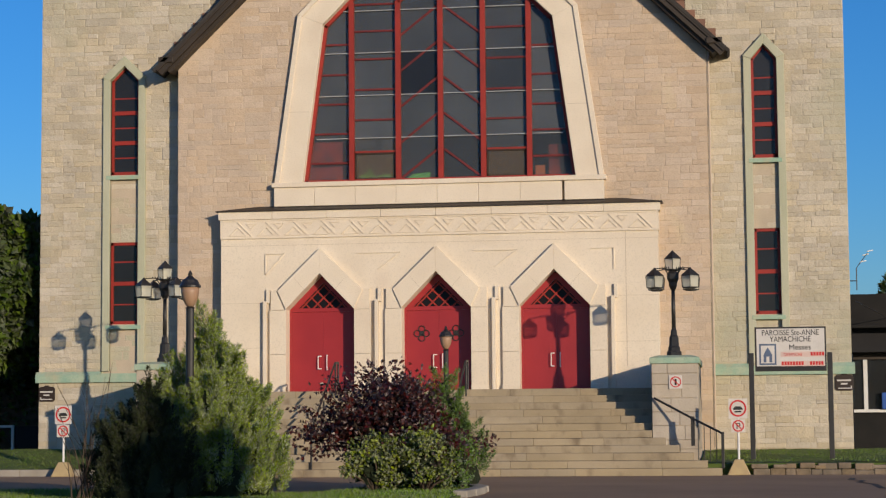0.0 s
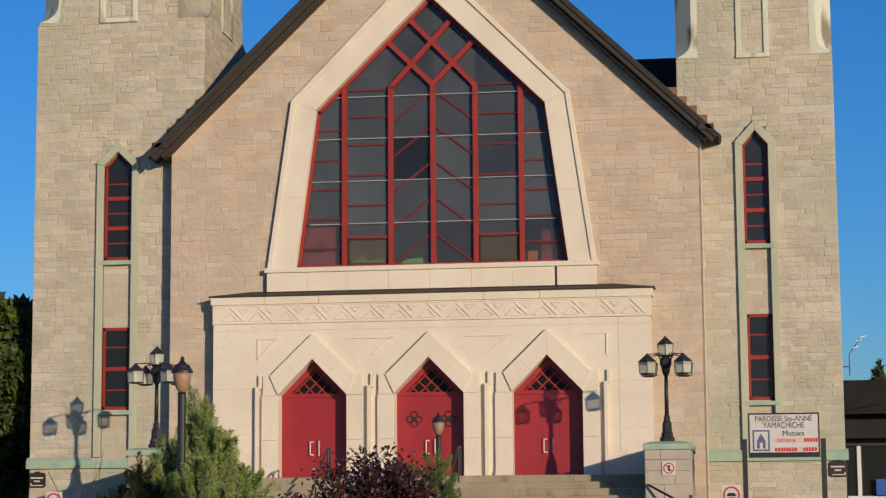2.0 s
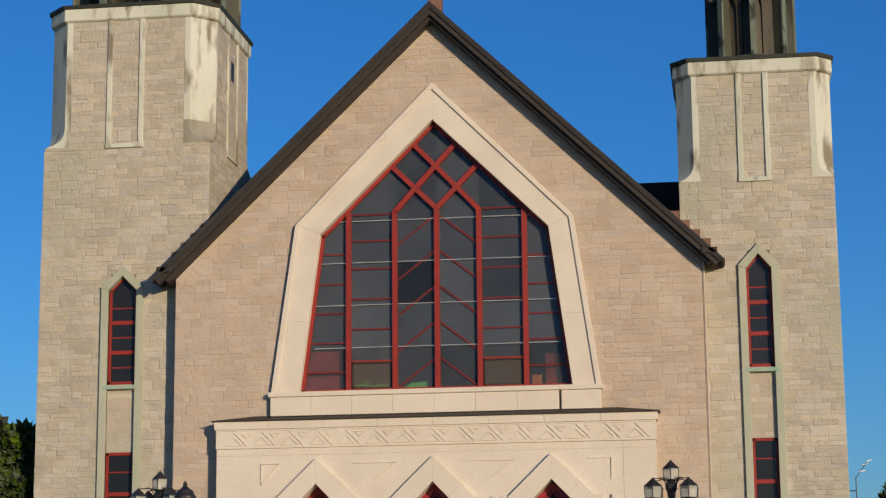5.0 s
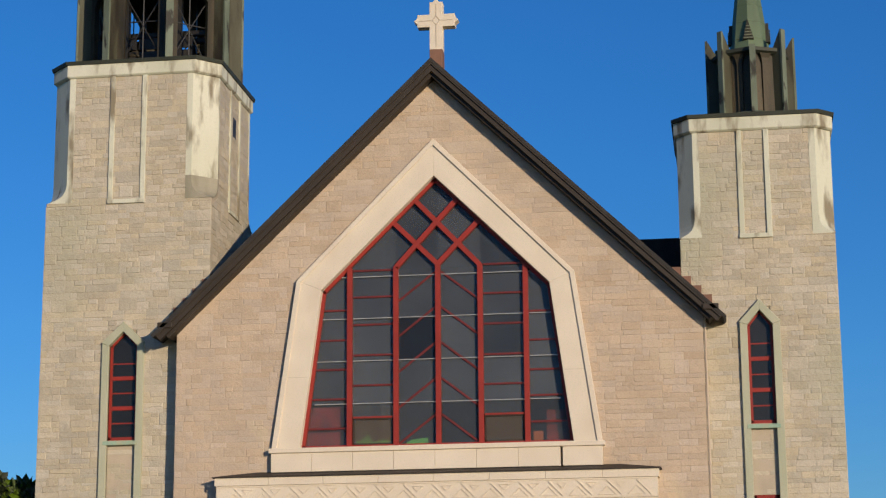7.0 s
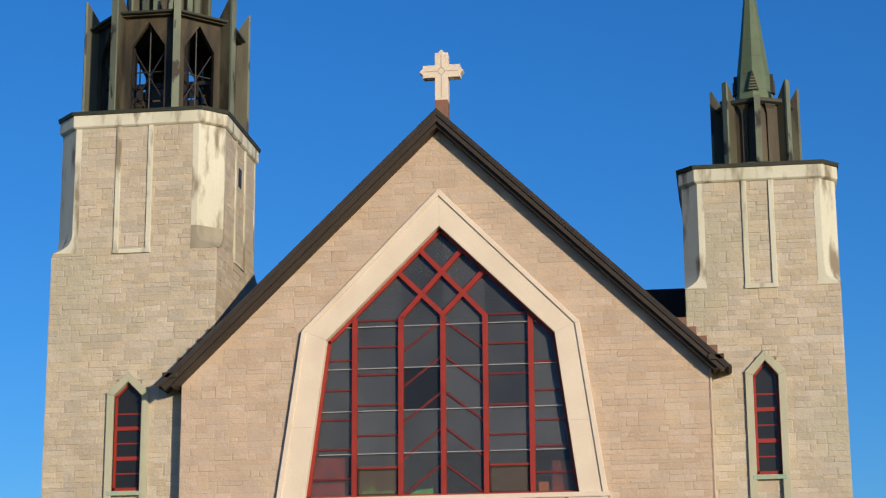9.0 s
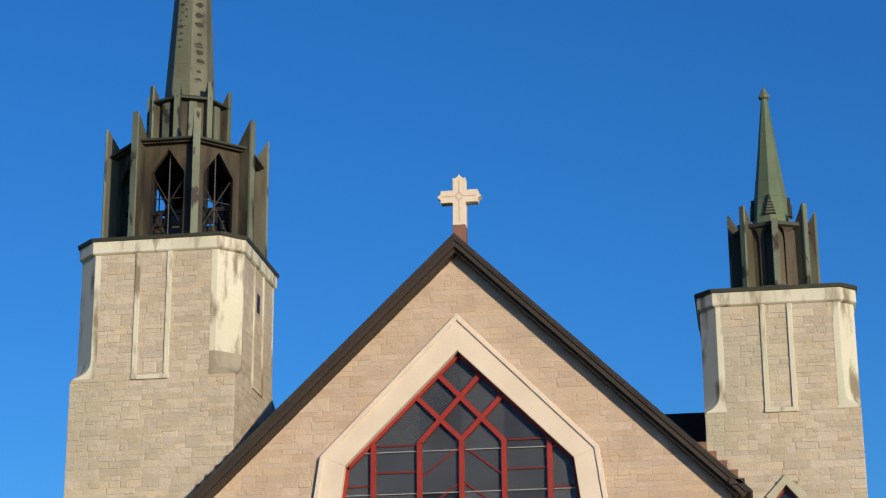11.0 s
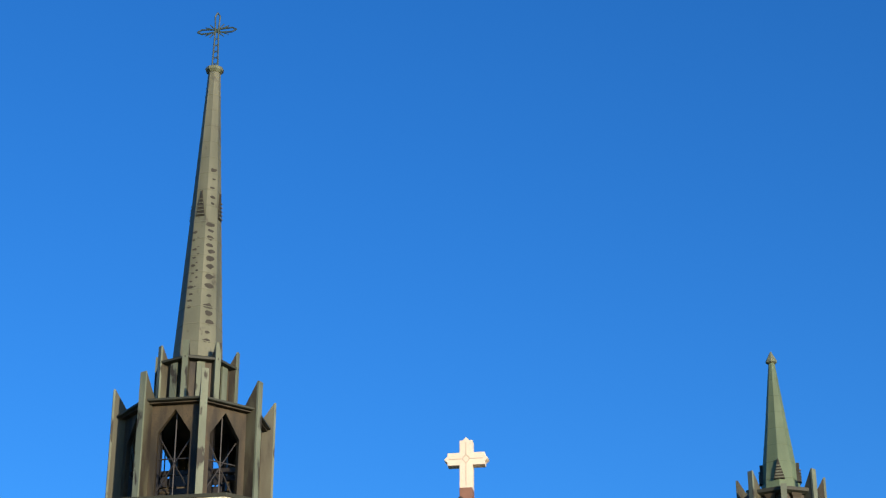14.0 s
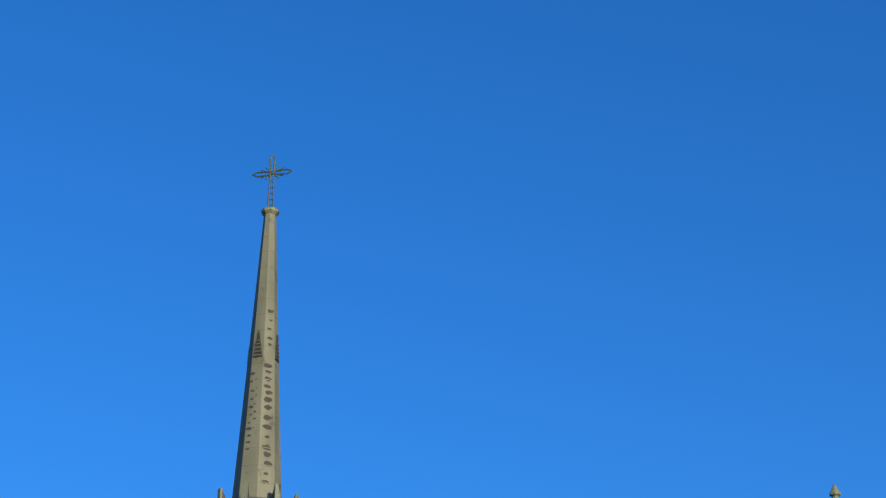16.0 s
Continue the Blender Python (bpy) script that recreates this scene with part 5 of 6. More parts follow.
# ---------------------------------------------------------------- signs
def letters(text, x, y, z, size, mat, parent, name="letters", align="CENTER"):
    cu = bpy.data.curves.new(name, "FONT")
    cu.body, cu.size, cu.align_x, cu.extrude = text, size, align, 0.002
    tmp = bpy.data.objects.new(name, cu)
    scene.collection.objects.link(tmp)
    me = bpy.data.meshes.new_from_object(tmp)
    bpy.data.objects.remove(tmp)
    me.materials.clear()
    me.materials.append(mat)
    ob = new(name, me)
    ob.parent = parent
    ob.location, ob.rotation_euler = (x, y, z), (radians(90), 0, 0)
    return ob


def flat(name, poly, y0, y1, mat, parent, label=""):
    bm = B()
    solid(bm, poly, y0, y1)
    return part(name, bm, mat, parent, label)


def ring_poly(name, cx, cz, r0, r1, y0, y1, mat, parent, label=""):
    bm, n = B(), 28
    for i in range(n):
        a, b = 2 * math.pi * i / n, 2 * math.pi * (i + 1) / n
        solid(bm, [(cx + r0 * math.cos(a), cz + r0 * math.sin(a)), (cx + r1 * math.cos(a), cz + r1 * math.sin(a)),
                   (cx + r1 * math.cos(b), cz + r1 * math.sin(b)), (cx + r0 * math.cos(b), cz + r0 * math.sin(b))], y0, y1)
    return part(name, bm, mat, parent, label)


def rect(x0, x1, z0, z1):
    return [(x0, z0), (x1, z0), (x1, z1), (x0, z1)]


SY = -4.4
board = thing("parish_sign", "white parish notice board on two dark posts", "sign", (0, 0, 0))
for x0, x1 in ((8.10, 8.22), (9.94, 10.06)):
    bm = B()
    box(bm, x0, x1, SY - 0.02, SY + 0.11, 0.30, 2.85)
    part("post", bm, dark_metal, board, bevel=0.008)
SX0, SX1, SZ0, SZ1 = 8.25, 9.92, 2.41, 3.46
KX, KZ = SX0 - 8.30, SZ0 - 2.45
bm = B()
box(bm, SX0, SX1, SY - 0.05, SY + 0.08, SZ0, SZ1)
part("case", bm, dark_metal, board, bevel=0.008)
flat("panel", rect(SX0 + 0.04, SX1 - 0.04, SZ0 + 0.12, SZ1 - 0.04), SY - 0.062, SY - 0.05, sign_white, board, "white panel")
MX = (SX0 + SX1) / 2
letters("PAROISSE Ste-ANNE", MX, SY - 0.066, 3.30 + KZ, 0.19, sign_black, board).scale = (0.80, 1, 1)
letters("YAMACHICHE", MX, SY - 0.066, 3.145 + KZ, 0.19, sign_black, board).scale = (0.80, 1, 1)
letters("Messes", MX + 0.22, SY - 0.066, 2.955 + KZ, 0.18, sign_black, board)
for z, spans in ((2.835, ((9.60, 9.88),)), (2.615, ((8.92, 9.40), (9.58, 9.88)))):
    z += KZ
    flat("strip", rect(8.90 + KX, 9.92 + KX, z - 0.05, z + 0.075), SY - 0.0645, SY - 0.062, strip_pink, board, "pinkish strip")
    for a, b in spans:
        x, b = a + KX, b + KX
        while x < b:
            flat("red_bar", rect(x, x + 0.05, z - 0.025, z + 0.06), SY - 0.068, SY - 0.0645, sign_red, board)
            x += 0.066  # one bar a letter
letters("DIMANCHE", 9.19 + KX, SY - 0.067, 2.81 + KZ, 0.10, sign_red, board).scale = (0.85, 1, 1)
flat("black_strip", rect(SX0 + 0.05, SX1 - 0.06, SZ0 + 0.03, SZ0 + 0.115), SY - 0.06, SY - 0.05, sign_black, board)
flat("crest", rect(8.40 + KX, 8.80 + KX, 2.60 + KZ, 3.10 + KZ), SY - 0.066, SY - 0.062, sign_blue, board, "small framed church picture")
flat("crest_field", rect(8.44 + KX, 8.76 + KX, 2.64 + KZ, 3.06 + KZ), SY - 0.068, SY - 0.066, sign_white, board)
flat("crest_shape", [(x + KX, z + KZ) for x, z in ((8.50, 2.66), (8.70, 2.66), (8.70, 2.84), (8.66, 2.92), (8.60, 3.02), (8.54, 2.92), (8.50, 2.84))], SY - 0.070, SY - 0.068, sign_blue, board)
flat("crest_door", rect(8.565 + KX, 8.635 + KX, 2.66 + KZ, 2.80 + KZ), SY - 0.072, SY - 0.070, sign_white, board)


def parking_sign(x, y, z):
    s = thing("parking_sign", "white no-parking signs on a thin post in a concrete foot", "sign", (x, y, z), "parking signs")
    bm = B()
    rings(bm, [[(-0.27, -0.2, 0), (0.27, -0.2, 0), (0.27, 0.2, 0), (-0.27, 0.2, 0)], [(-0.10, -0.12, 0.36), (0.10, -0.12, 0.36), (0.10, 0.12, 0.36), (-0.10, 0.12, 0.36)]])
    part("foot", bm, yellow_concrete, s, "worn yellowish concrete foot", bevel=0.02)
    bm = B()
    rod(bm, (0, 0, 0.3), (0, 0, 1.72), 0.028)
    part("post", bm, white_metal, s)
    flat("upper_plate", rect(-0.215, 0.215, 1.30, 1.76), -0.045, -0.03, sign_white, s)
    ring_poly("red_ring", 0, 1.535, 0.155, 0.195, -0.05, -0.045, sign_red, s)
    flat("vehicle_shape", [(-0.11, 1.53), (-0.06, 1.58), (0.06, 1.58), (0.11, 1.53), (0.11, 1.50), (-0.11, 1.50)], -0.049, -0.045, sign_black, s)
    flat("vehicle_shape", rect(-0.08, 0.08, 1.44, 1.475), -0.049, -0.045, sign_black, s)
    flat("lower_plate", rect(-0.16, 0.16, 0.98, 1.28), -0.045, -0.03, sign_white, s)
    ring_poly("red_ring", 0, 1.13, 0.105, 0.135, -0.05, -0.045, sign_red, s)
    letters("P", 0, -0.047, 1.055, 0.21, sign_black, s)
    bm = B()
    bar(bm, (-0.08, 1.21), (0.08, 1.05), 0.025, -0.053, -0.05)
    part("red_slash", bm, sign_red, s)


parking_sign(7.82, -5.6, 0.0)
parking_sign(-8.78, -4.6, 0.0)


def arrow_sign(x, y, z, flip):
    s = thing("wall_sign", "small dark brown direction sign with pale writing", "sign", (x, y, z), "direction signs")
    bm = B()
    w, h, c = 0.235, 0.205, 0.05
    solid(bm, [(-w + c, -h), (w - c, -h), (w, -h + c), (w, h - c), (w - c, h), (0.09, h), (0.05, h + 0.035), (-0.05, h + 0.035), (-0.09, h), (-w + c, h), (-w, h - c), (-w, -h + c)], -0.03, 0.0)
    part("plate", bm, sign_brown, s, bevel=0.006)
    for a, b, zz in ((-0.19, 0.17, 0.06), (-0.09, 0.08, -0.03)):
        flat("writing_bar", rect(a, b, zz - 0.018, zz + 0.022), -0.034, -0.03, sign_white, s)
    flat("arrow_bar", rect(-0.16, 0.16, -0.155, -0.13), -0.034, -0.03, sign_white, s)
    e = 0.16 * flip
    flat("arrow_head", [(e, -0.155), (e + 0.03 * flip, -0.155), (e + 0.03 * flip, -0.08), (e, -0.08)], -0.034, -0.03, sign_white, s)


arrow_sign(-11.05, TY - 0.008, LAND + 0.05, -1)
arrow_sign(10.58, TY - 0.008, LAND + 0.13, 1)

s = thing("warning_plate", "small white plate with a red prohibition ring", "sign", (6.37, -4.685, LAND + 0.10))
flat("plate", rect(-0.155, 0.155, -0.16, 0.16), -0.015, 0.0, sign_white, s)
ring_poly("red_ring", 0, 0, 0.105, 0.13, -0.02, -0.015, sign_red, s)
flat("dark_shape", rect(-0.025, 0.025, -0.07, 0.07), -0.018, -0.015, sign_black, s)
bm = B()
bar(bm, (-0.085, 0.085), (0.085, -0.085), 0.022, -0.023, -0.02)
part("red_slash", bm, sign_red, s)


# ---------------------------------------------------------------- plants
def leaf_cloud(name, mat, parent, pts, way, length, width, seed, label=""):
    """Pointed leaves, folded along the rib, at the given places and ways."""
    r = np.random.default_rng(seed)
    p, d = np.asarray(pts, float), np.asarray(way, float)
    n = len(p)
    d /= np.linalg.norm(d, axis=1)[:, None] + 1e-9
    q = r.normal(size=(n, 3))
    s = np.cross(d, q)
    s /= np.linalg.norm(s, axis=1)[:, None] + 1e-9
    up = np.cross(s, d)
    ln = (length * r.uniform(0.6, 1.3, n))[:, None]
    wd = (width * r.uniform(0.6, 1.3, n))[:, None]
    v = np.stack([p, p + d * ln * 0.5 + s * wd + up * wd * 0.4, p + d * ln, p + d * ln * 0.5 - s * wd + up * wd * 0.4], 1).reshape(-1, 3)
    i = np.arange(n)[:, None] * 4
    f = np.concatenate([i + [0, 1, 2], i + [0, 2, 3]], 1).reshape(-1, 3)
    me = bpy.data.meshes.new(name)
    me.from_pydata(v.tolist(), [], f.tolist())
    me.materials.append(mat)
    ob = new(name, me)
    ob.parent = parent
    if label:
        ob["label"] = label
    return ob


def stems(parent, base, tips, r0, mat, seed, name="stem"):
    r = random.Random(seed)
    for t in tips:
        bm = B()
        a, b = Vector(base), Vector(t)
        m = a.lerp(b, 0.5) + Vector((r.uniform(-1, 1), r.uniform(-1, 1), 0.3)) * 0.08 * (b - a).length
        rod(bm, a, m, r0, r0 * 0.7, 6)
        rod(bm, m, b, r0 * 0.7, r0 * 0.25, 6)
        part(name, bm, mat, parent)


def juniper(x, y, height, radius, seed, mat, plumes=200, blades=120, leaf=(0.07, 0.0062)):
    """Feathery plumes over a cluster of pointed lobes."""
    tree = thing("juniper_shrub", "bushy green juniper with feathery upright sprays", "shrub", (x, y, 0.08))
    r = np.random.default_rng(seed)
    # lobes: centre, height and width as parts of the whole
    lobes = [(0.02, 0.0, 0.97, 0.42), (0.26, -0.15, 0.78, 0.42), (-0.30, 0.0, 0.76, 0.42), (0.50, 0.05, 0.58, 0.42), (-0.55, -0.15, 0.55, 0.42), (0.68, -0.2, 0.38, 0.36),
             (-0.78, 0.0, 0.36, 0.36), (0.12, -0.45, 0.66, 0.42), (-0.25, -0.5, 0.50, 0.42), (0.38, -0.55, 0.44, 0.42), (0.0, 0.40, 0.78, 0.46)]
    share = np.array([hh * ww for lx, ly, hh, ww in lobes])
    P, D = [], []
    for _ in range(plumes):
        lx, ly, hh, ww = lobes[r.choice(len(lobes), p=share / share.sum())]
        lx, ly, top = lx * radius, ly * radius, hh * height
        z = top * r.uniform(0.0, 0.93)
        w = radius * ww * 1.05 * (1 - 0.9 * (z / top) ** 1.1) * r.uniform(0.8, 1.0)
        b = r.uniform(0, 2 * np.pi)
        c = np.array([lx + w * np.cos(b), ly + w * np.sin(b), z])
        axis = np.array([np.cos(b) * 0.42 + lx * 0.15, np.sin(b) * 0.42 + ly * 0.15, 1.0]) + r.normal(0, 0.16, 3)
        axis /= np.linalg.norm(axis)
        ln = r.uniform(0.28, 0.60) * min(1.0, radius) * (1.2 if r.random() < 0.15 else 1.0)
        t = r.uniform(0, 1, blades) ** 0.85
        off = r.normal(size=(blades, 3))
        off -= (off @ axis)[:, None] * axis
        off /= np.linalg.norm(off, axis=1)[:, None]
        wide = 0.22 * ln * (1 - t) ** 0.75 * r.uniform(0.2, 1.0, blades)
        P.append(c + axis * (ln * t)[:, None] + off * wide[:, None])
        D.append(axis * 0.9 + off * 0.7 + r.normal(0, 0.3, (blades, 3)))
    leaf_cloud("foliage", mat, tree, np.concatenate(P), np.concatenate(D), *leaf, seed)
    for lx, ly, hh, ww in lobes:     # solid cores added to stop light, shade put into their colour
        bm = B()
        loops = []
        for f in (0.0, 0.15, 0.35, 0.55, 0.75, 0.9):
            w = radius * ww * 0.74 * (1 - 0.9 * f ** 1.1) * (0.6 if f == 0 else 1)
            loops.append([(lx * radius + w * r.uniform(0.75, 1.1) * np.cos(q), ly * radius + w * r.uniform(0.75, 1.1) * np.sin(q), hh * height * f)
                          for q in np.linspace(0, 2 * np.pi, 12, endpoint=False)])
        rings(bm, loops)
        part("inner_growth", bm, foliage_shade, tree)
    stems(tree, (0, 0, -0.1), [(lx * radius, ly * radius, hh * height * 0.8) for lx, ly, hh, ww in lobes], 0.05, bark, seed)
    return tree


juniper(-1.08, -19.3, 2.95, 1.36, 11, leaf_juniper, 950, 300)
juniper(2.30, -15.0, 2.22, 0.80, 12, leaf_green, 240, 200)


def shrub(name, label, x, y, z, rx, ry, rz, mat, count, length, width, seed, twigs=40, shell=0.45, core=None, slump=0.0):
    sh = thing(name, label, "shrub", (x, y, 0.08))
    r = np.random.default_rng(seed)
    tips, P, D = [], [], []
    for _ in range(twigs):
        d = r.normal(size=3)
        d[2] = abs(d[2]) * 1.2 - 0.55
        d /= np.linalg.norm(d)
        f = r.uniform(0.70, 1.12) if r.random() < 0.85 else r.uniform(1.1, 1.32)
        low = 1 - slump * max(0.0, d[0])          # lower towards one side
        tips.append(np.array([d[0] * rx, d[1] * ry, (z + d[2] * rz) * low]) * np.array([f, f, 1]))
    per = count // twigs
    for t in tips:
        for _ in range(per):
            s = r.uniform(shell, 1.05)
            c = t * np.array([s, s, 1]) + np.array([0, 0, (t[2] - z) * (s - 1) * 0.8])
            c = c + r.normal(0, 0.075, 3) * np.array([rx, ry, rz])
            P.append(c)
            D.append(r.normal(0, 1, 3) + np.array([0, 0, 0.2]) + t * 0.3)
    leaf_cloud("foliage", mat, sh, P, D, length, width, seed)
    # lumpy core added to block light, its colour standing for inner shade
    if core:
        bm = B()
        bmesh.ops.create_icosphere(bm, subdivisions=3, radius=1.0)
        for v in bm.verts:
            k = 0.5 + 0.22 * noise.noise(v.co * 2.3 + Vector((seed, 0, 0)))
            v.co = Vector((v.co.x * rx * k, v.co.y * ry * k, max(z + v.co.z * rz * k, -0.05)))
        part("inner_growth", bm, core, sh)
    stems(sh, (0, 0, -0.1), [tuple(t * np.array([0.85, 0.85, 0.95])) for t in tips[:16]], 0.03, bark, seed)
    return sh


shrub("plum_shrub", "dark purple-leaved plum shrub with spreading branches", 1.50, -15.7, 1.12, 1.60, 1.3, 1.15, leaf_plum, 15000, 0.085, 0.034, 21, 110, shell=0.3, core=plum_shade, slump=0.42)
shrub("golden_shrub", "low golden-green leafy shrub", 1.35, -16.9, 0.40, 0.62, 0.5, 0.58, leaf_gold, 4600, 0.075, 0.026, 22, 60, shell=0.2, core=foliage_shade)
shrub("golden_shrub", "low golden-green leafy shrub", 2.25, -16.9, 0.46, 0.56, 0.5, 0.70, leaf_gold, 4600, 0.075, 0.026, 23, 60, shell=0.2, core=foliage_shade)
shrub("green_shrub", "low dense green shrub", 2.8, -16.4, 0.34, 0.42, 0.42, 0.62, leaf_green, 4200, 0.06, 0.014, 24, 50, shell=0.2, core=foliage_shade)
# leaves coloured near black: the shade on this shrub is in the colour
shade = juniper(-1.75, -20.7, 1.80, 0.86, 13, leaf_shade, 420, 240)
shade["label"] = "evergreen shrub beside the green juniper, shade put into its leaf colour"
fl = material("petal_yellow", (0.75, 0.45, 0.02), (0.65, 0.36, 0.02), 0.6, 5, 40, 0.0)
shrub("yellow_flowers", "clump of small yellow flowers", -0.55, -18.2, 0.12, 0.32, 0.25, 0.14, fl, 160, 0.045, 0.016, 25, 16, shell=0.3)

bare = thing("bare_shrub", "leafless shrub with thin bare twigs", "shrub", (-2.75, -20.9, 0.05))
br = random.Random(31)
for k in range(13):
    bm = B()
    p = Vector((br.uniform(-0.15, 0.15), br.uniform(-0.1, 0.1), 0))
    d = Vector((br.uniform(-0.5, 0.55), br.uniform(-0.3, 0.3), 1)).normalized()
    ln = br.uniform(1.0, 2.4)
    for i in range(5):
        q = p + d * ln / 5
        rod(bm, p, q, 0.013 * (1 - i * 0.17), 0.013 * (1 - (i + 1) * 0.17), 5)
        if i > 0:
            e = (d + Vector((br.uniform(-0.8, 0.8), br.uniform(-0.5, 0.5), 0.1))).normalized()
            rod(bm, p, p + e * ln * 0.17, 0.006, 0.003, 4)
        p, d = q, (d + Vector((br.uniform(-0.18, 0.18), br.uniform(-0.1, 0.1), 0.05))).normalized()
    part("twig", bm, bark, bare)


def broad_tree(x, y, height, radius, seed, mat, count):
    tree = thing("tree", "full dark green deciduous tree", "tree", (x, y, 0), "trees beside the church")
    r = np.random.default_rng(seed)
    bm = B()
    rings(bm, [ngon(0, 0, z, w, 10) for z, w in ((-0.05, 0.42), (0.5, 0.30), (height * 0.35, 0.22), (height * 0.6, 0.10))])
    part("trunk", bm, bark, tree)
    P, D, tips = [], [], []
    blobs = 46
    for b in range(blobs):
        d = r.normal(size=3)
        d /= np.linalg.norm(d)
        f = r.uniform(0.45, 1.0)
        c = np.array([d[0] * radius * f, d[1] * radius * f, height * 0.66 + d[2] * height * 0.32 * f])
        c[2] = max(c[2], 0.8)
        tips.append(c)
        s = r.uniform(0.5, 0.95) * radius * 0.34
        e = r.normal(size=(count // blobs, 3))
        e /= np.linalg.norm(e, axis=1)[:, None]
        P.append(c + e * s * r.uniform(0.6, 1.08, (len(e), 1)))
        D.append(e + r.normal(0, 0.7, e.shape))
    leaf_cloud("crown", mat, tree, np.concatenate(P), np.concatenate(D), 0.30, 0.11, seed)
    for t in tips[:14]:
        bm = B()
        rod(bm, (0, 0, height * 0.3), tuple(t * 0.9), 0.10, 0.02, 6)
        part("limb", bm, bark, tree)


broad_tree(-13.75, 1.8, 7.8, 2.1, 41, leaf_wood, 30000)
broad_tree(15.95, -42.0, 6.6, 0.80, 47, leaf_wood, 30000)      # unseen tree, added only to shade the foot of the junipers
broad_tree(-19.5, 9.5, 8.2, 3.6, 42, leaf_wood, 18000)
broad_tree(-15.5, 11.5, 7.6, 3.0, 43, leaf_wood, 18000)
conifer = juniper(14.72, 40.0, 7.9, 1.6, 46, leaf_wood, 420, 70, (0.26, 0.035))
conifer["label"] = "distant dark pointed conifer"
conifer["category"] = "tree"
conifer.name = "conifer"

# ---------------------------------------------------------------- beyond the church
hall = thing("side_building", "low dark flat-roofed building beside the church", "building", (0, 0, 0))
bm = B()
box(bm, 11.3, 30, 9.0, 9.3, 0, 4.6)
part("wall", bm, black_roof, hall)
bm = B()
box(bm, 11.3, 11.6, 9.3, 18, 0, 4.6)
part("wall", bm, black_roof, hall)
for z0, z1, y0, m in ((4.05, 4.95, 7.6, black_roof), (3.95, 4.05, 7.55, black_roof), (3.25, 3.95, 8.2, dusk_wall)):
    bm = B()
    box(bm, 11.2, 30, y0, 18, z0, z1)
    part("roof" if z0 > 4 else "fascia", bm, m, hall, bevel=0.01)
for k in range(4):
    bm = B()
    x = 11.66 + 1.6 * k
    box(bm, x - 0.06, x + 0.06, 8.86, 9.0, 1.55, 3.05)
    part("window_post", bm, white_metal, hall, "pale window post")
bm = B()
box(bm, 11.3, 24, 8.84, 9.0, 1.46, 1.55)
part("window_sill", bm, white_metal, hall)
bm = B()
box(bm, 11.3, 24, 8.93, 8.97, 1.55, 3.05)
part("pane", bm, dark_glass, hall, "dark glass")
bm = B()
box(bm, 11.3, 24, 8.80, 9.0, 3.05, 3.62)
part("lintel", bm, brown_metal, hall)
bm = B()
box(bm, 12.12, 12.7, 8.70, 8.84, 1.56, 2.05)
part("panel", bm, blue_paint, hall, "blue board at the window", bevel=0.01)

antenna = thing("antenna", "thin antenna with small pale elements", "antenna", (11.02, 2.2, LAND + 2.9))
bm = B()
rod(bm, (-0.25, 0, 0.0), (0.05, 0, 0.0), 0.014)
rod(bm, (0.05, 0, -0.25), (0.05, 0, 0.35), 0.014)
rod(bm, (0.05, 0, 0.35), (0.35, 0, 0.75), 0.010)
part("mast", bm, dark_metal, antenna)
bm = B()
rod(bm, (0.0, 0.0, -0.55), (1.3, 5.5, -0.75), 0.012, n=5)
part("cable", bm, dark_metal, antenna)
for a, b in ((0.15, 0.5), (0.22, 0.68), (0.34, 0.78)):
    bm = B()
    rod(bm, (a, -0.1, b), (a + 0.16, 0.1, b + 0.05), 0.016)
    part("element", bm, white_metal, antenna)

fence = thing("fence", "low fence with white rails beside the church", "fence", (0, 0, 0))
for k in range(5):
    bm = B()
    x = -14.88 - 1.6 * k
    box(bm, x - 0.04, x + 0.04, 8.0, 8.07, 0, 1.29)
    part("post", bm, white_metal, fence)
for z in (0.45, 1.25):
    bm = B()
    box(bm, -24, -14.92, 8.0, 8.06, z - 0.04, z + 0.04)
    part("rail", bm, white_metal, fence)
bm = B()
box(bm, -14.8, -12.0, 8.0, 8.06, 0.1, 1.25)
part("panel", bm, dusk_wall, fence, "dark fence panel")
hedge = thing("hedge", "tall dark hedge behind the fence", "hedge", (0, 0, 0))
hr = np.random.default_rng(8)
n = 9000
P = np.stack([hr.uniform(-30, -11.5, n), hr.uniform(9.5, 11.0, n), hr.uniform(0, 1, n) ** 0.8 * (3.2 + 0.3 * np.sin(np.linspace(0, 40, n)))], 1)
leaf_cloud("foliage", leaf_wood, hedge, P, hr.normal(size=(n, 3)), 0.24, 0.08, 9)
bm = B()
box(bm, -30, -11.5, 9.9, 10.6, 0, 2.9)
part("core", bm, bark, hedge)

# cable along the nave's right edge
pipe = new("downpipe")
pipe.parent = church
pipe["label"] = "thin pale downpipe along the wall corner"
bm = B()
rod(bm, (7.24, -0.02, -1.5), (7.24, -0.02, 8.9), 0.028)
part("pipe", bm, nave_stone, pipe)


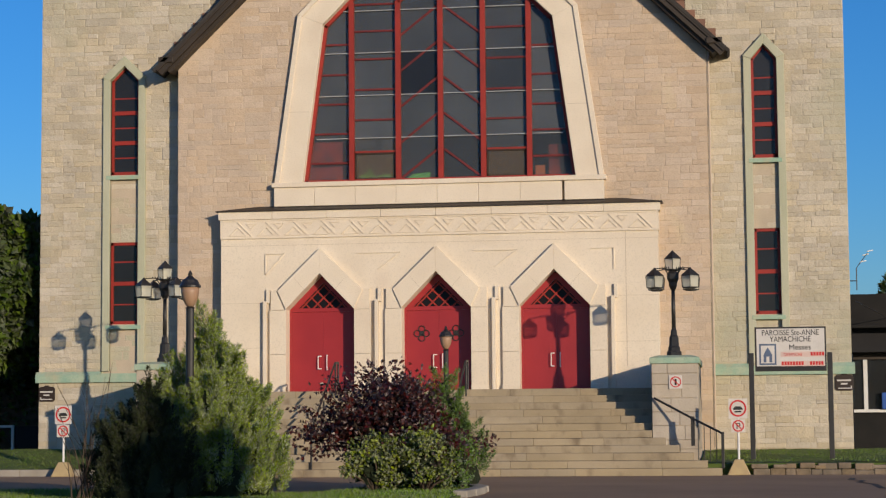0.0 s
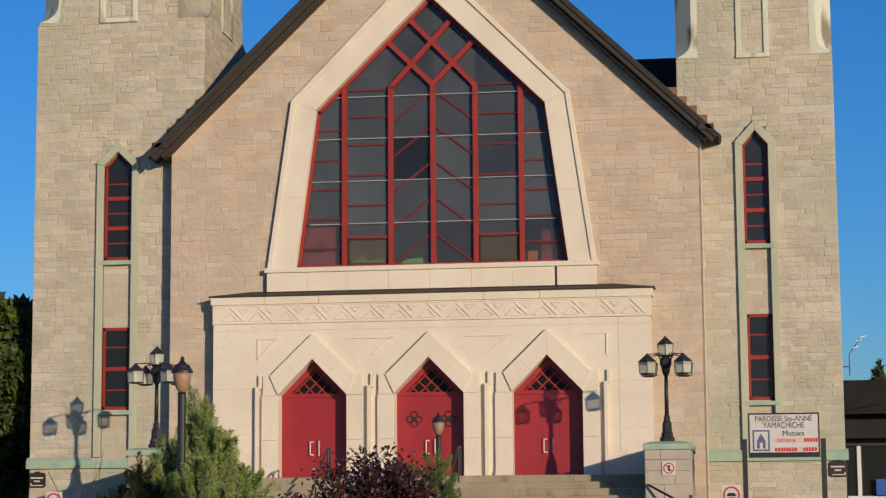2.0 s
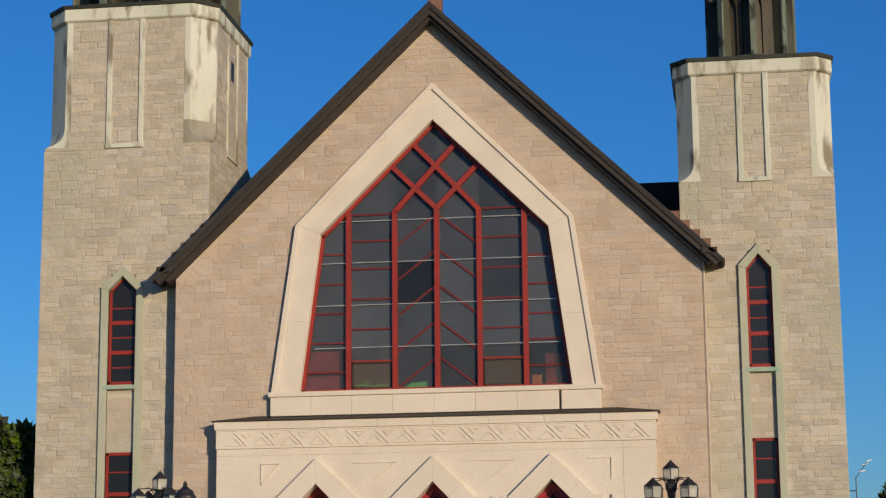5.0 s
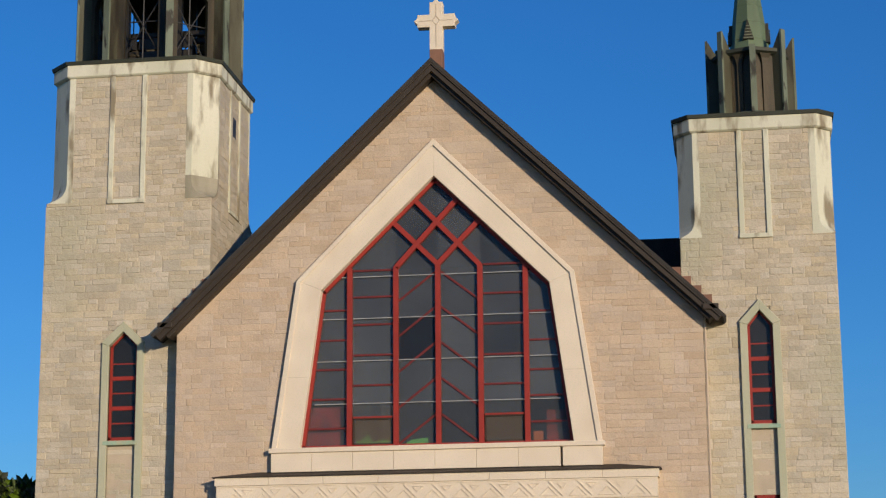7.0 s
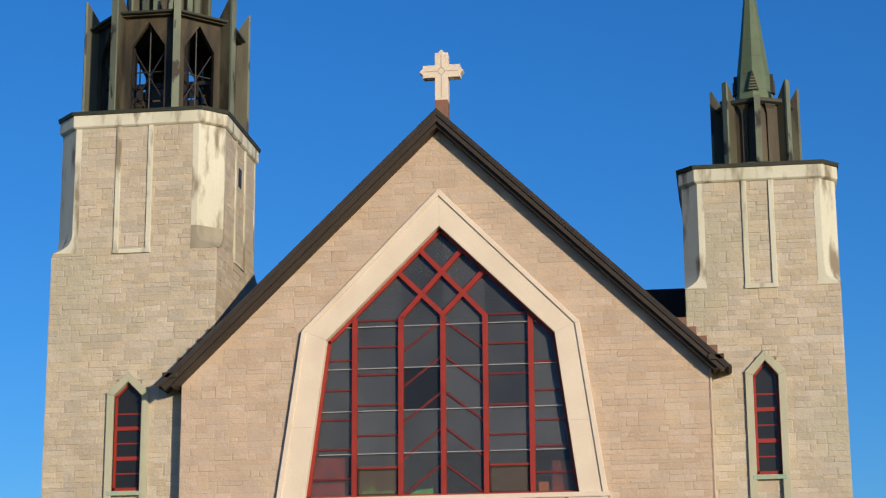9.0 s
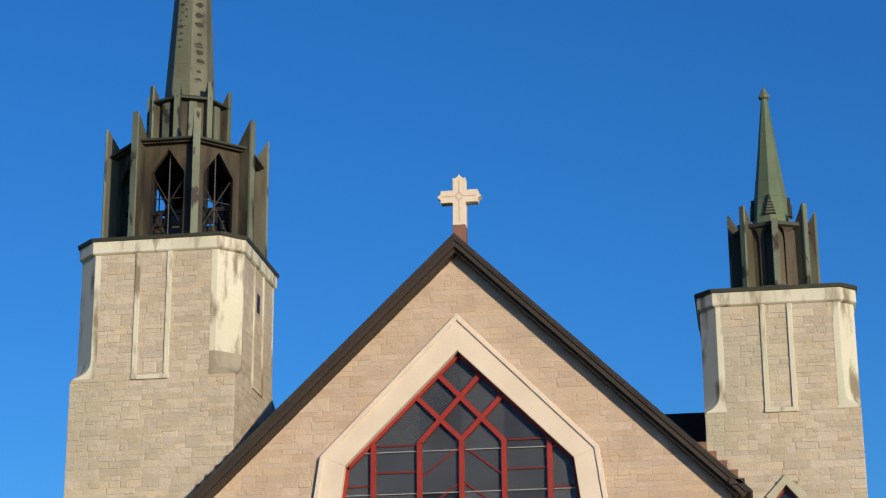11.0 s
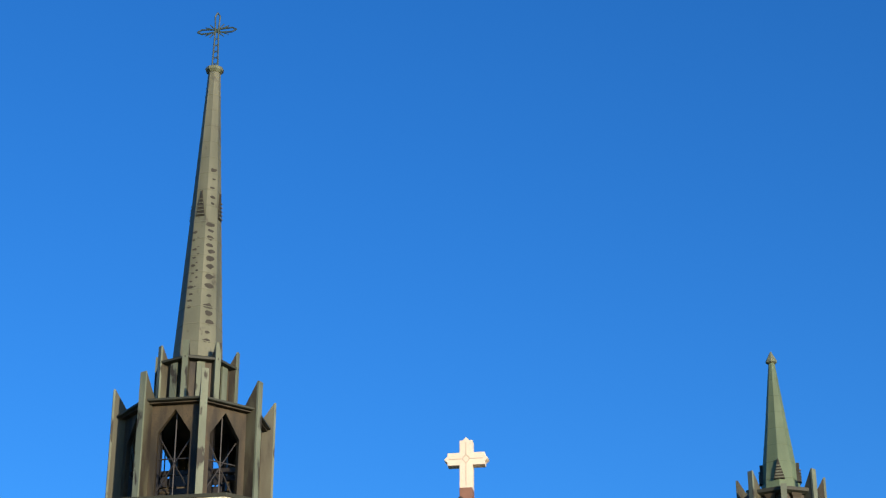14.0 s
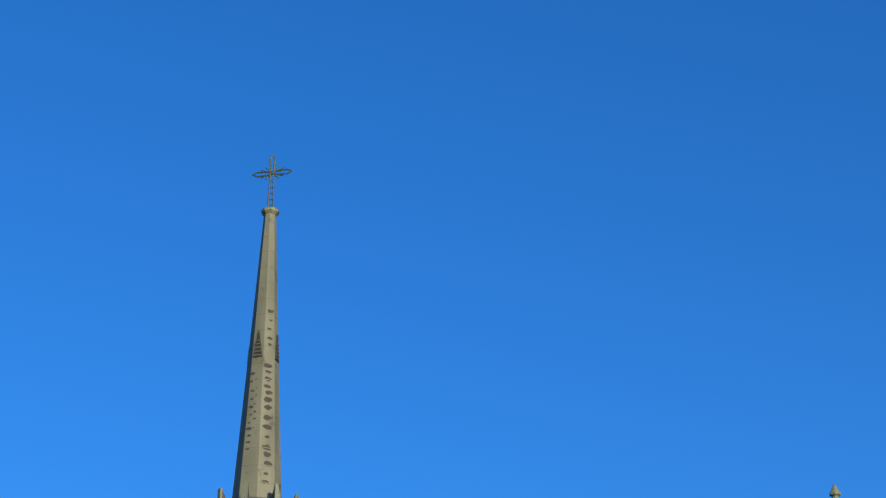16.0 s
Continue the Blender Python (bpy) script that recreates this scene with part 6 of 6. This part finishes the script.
# ---------------------------------------------------------------- masonry, laid last
def strip(a, b, z0=-9, z1=99):
    return lambda z: (a, b) if z0 < z < z1 else None


m = Masonry(nave_wall, nave_stone, 0.0)
m.left = 300
m.lay(-1.55, APEX, lambda z: (-NW, NW) if z < EAVE else (-(APEX - z) / SLOPE, (APEX - z) / SLOPE), (win_hole, portal_hole),
      own=lambda u, z: u > 3.6 and 2.6 < z < 10.2)
m.done()
for wall, cx, half, top, cz, cham, slit, panel in ((left_wall, LX, LH, 17.05, 12.92, 0.60, (-9.47, -8.26), (-9.46, -8.38)),
                                                   (right_wall, RX, RH, 14.55, 11.18, 0.42, (8.15, 9.22), (8.26, 9.13))):
    m = Masonry(wall, tower_stone, TY, rough=1.35)
    m.left = 150
    m.lay(-1.55, top - 0.42, lambda z: (cx - half, cx + half) if z < cz + 0.05 else (cx - half + cham + 0.15, cx + half - cham - 0.15),
          (strip(slit[0] + 0.02, slit[1] - 0.02, 0.5, 9.0), strip(slit[0] + 0.25, slit[1] - 0.25, 9.0, 9.25)),
          own=lambda u, z: 0.6 < z < 9 and (u < slit[0] if cx < 0 else u > slit[1]), heights=(0.20, 0.35), lengths=(0.28, 1.0))
    m.left = 0
    m.place = TY + 0.05
    for z0, z1 in ((0.66, 1.84), (4.24, 5.96)):
        m.lay(z0, z1, lambda z: (slit[0] + 0.2, slit[1] - 0.2))
    m.done()
m = Masonry(left_wall, tower_stone, LX + LH, True, 1.35)
m.lay(8.5, 16.63, lambda z: (TY, TY + 2 * LH) if z < 12.97 else (TY + 0.70, TY + 2 * LH - 0.70), (strip(2.75, 3.12, 15.3, 15.95),))
m.done()
bm = B()
box(bm, LX + LH - 0.05, LX + LH + 0.002, 2.78, 3.14, 15.33, 15.93)
part("vent", bm, sign_black, church, "small dark louvre opening")
for y0, y1, z0, z1 in ((2.35, 2.45, 13.0, 16.63), (3.42, 3.52, 13.0, 16.63), (2.35, 3.52, 12.92, 13.02)):
    bm = B()
    box(bm, LX + LH - 0.03, LX + LH + 0.045, y0, y1, z0, z1)
    part("panel_border", bm, cast_stone, left_wall)
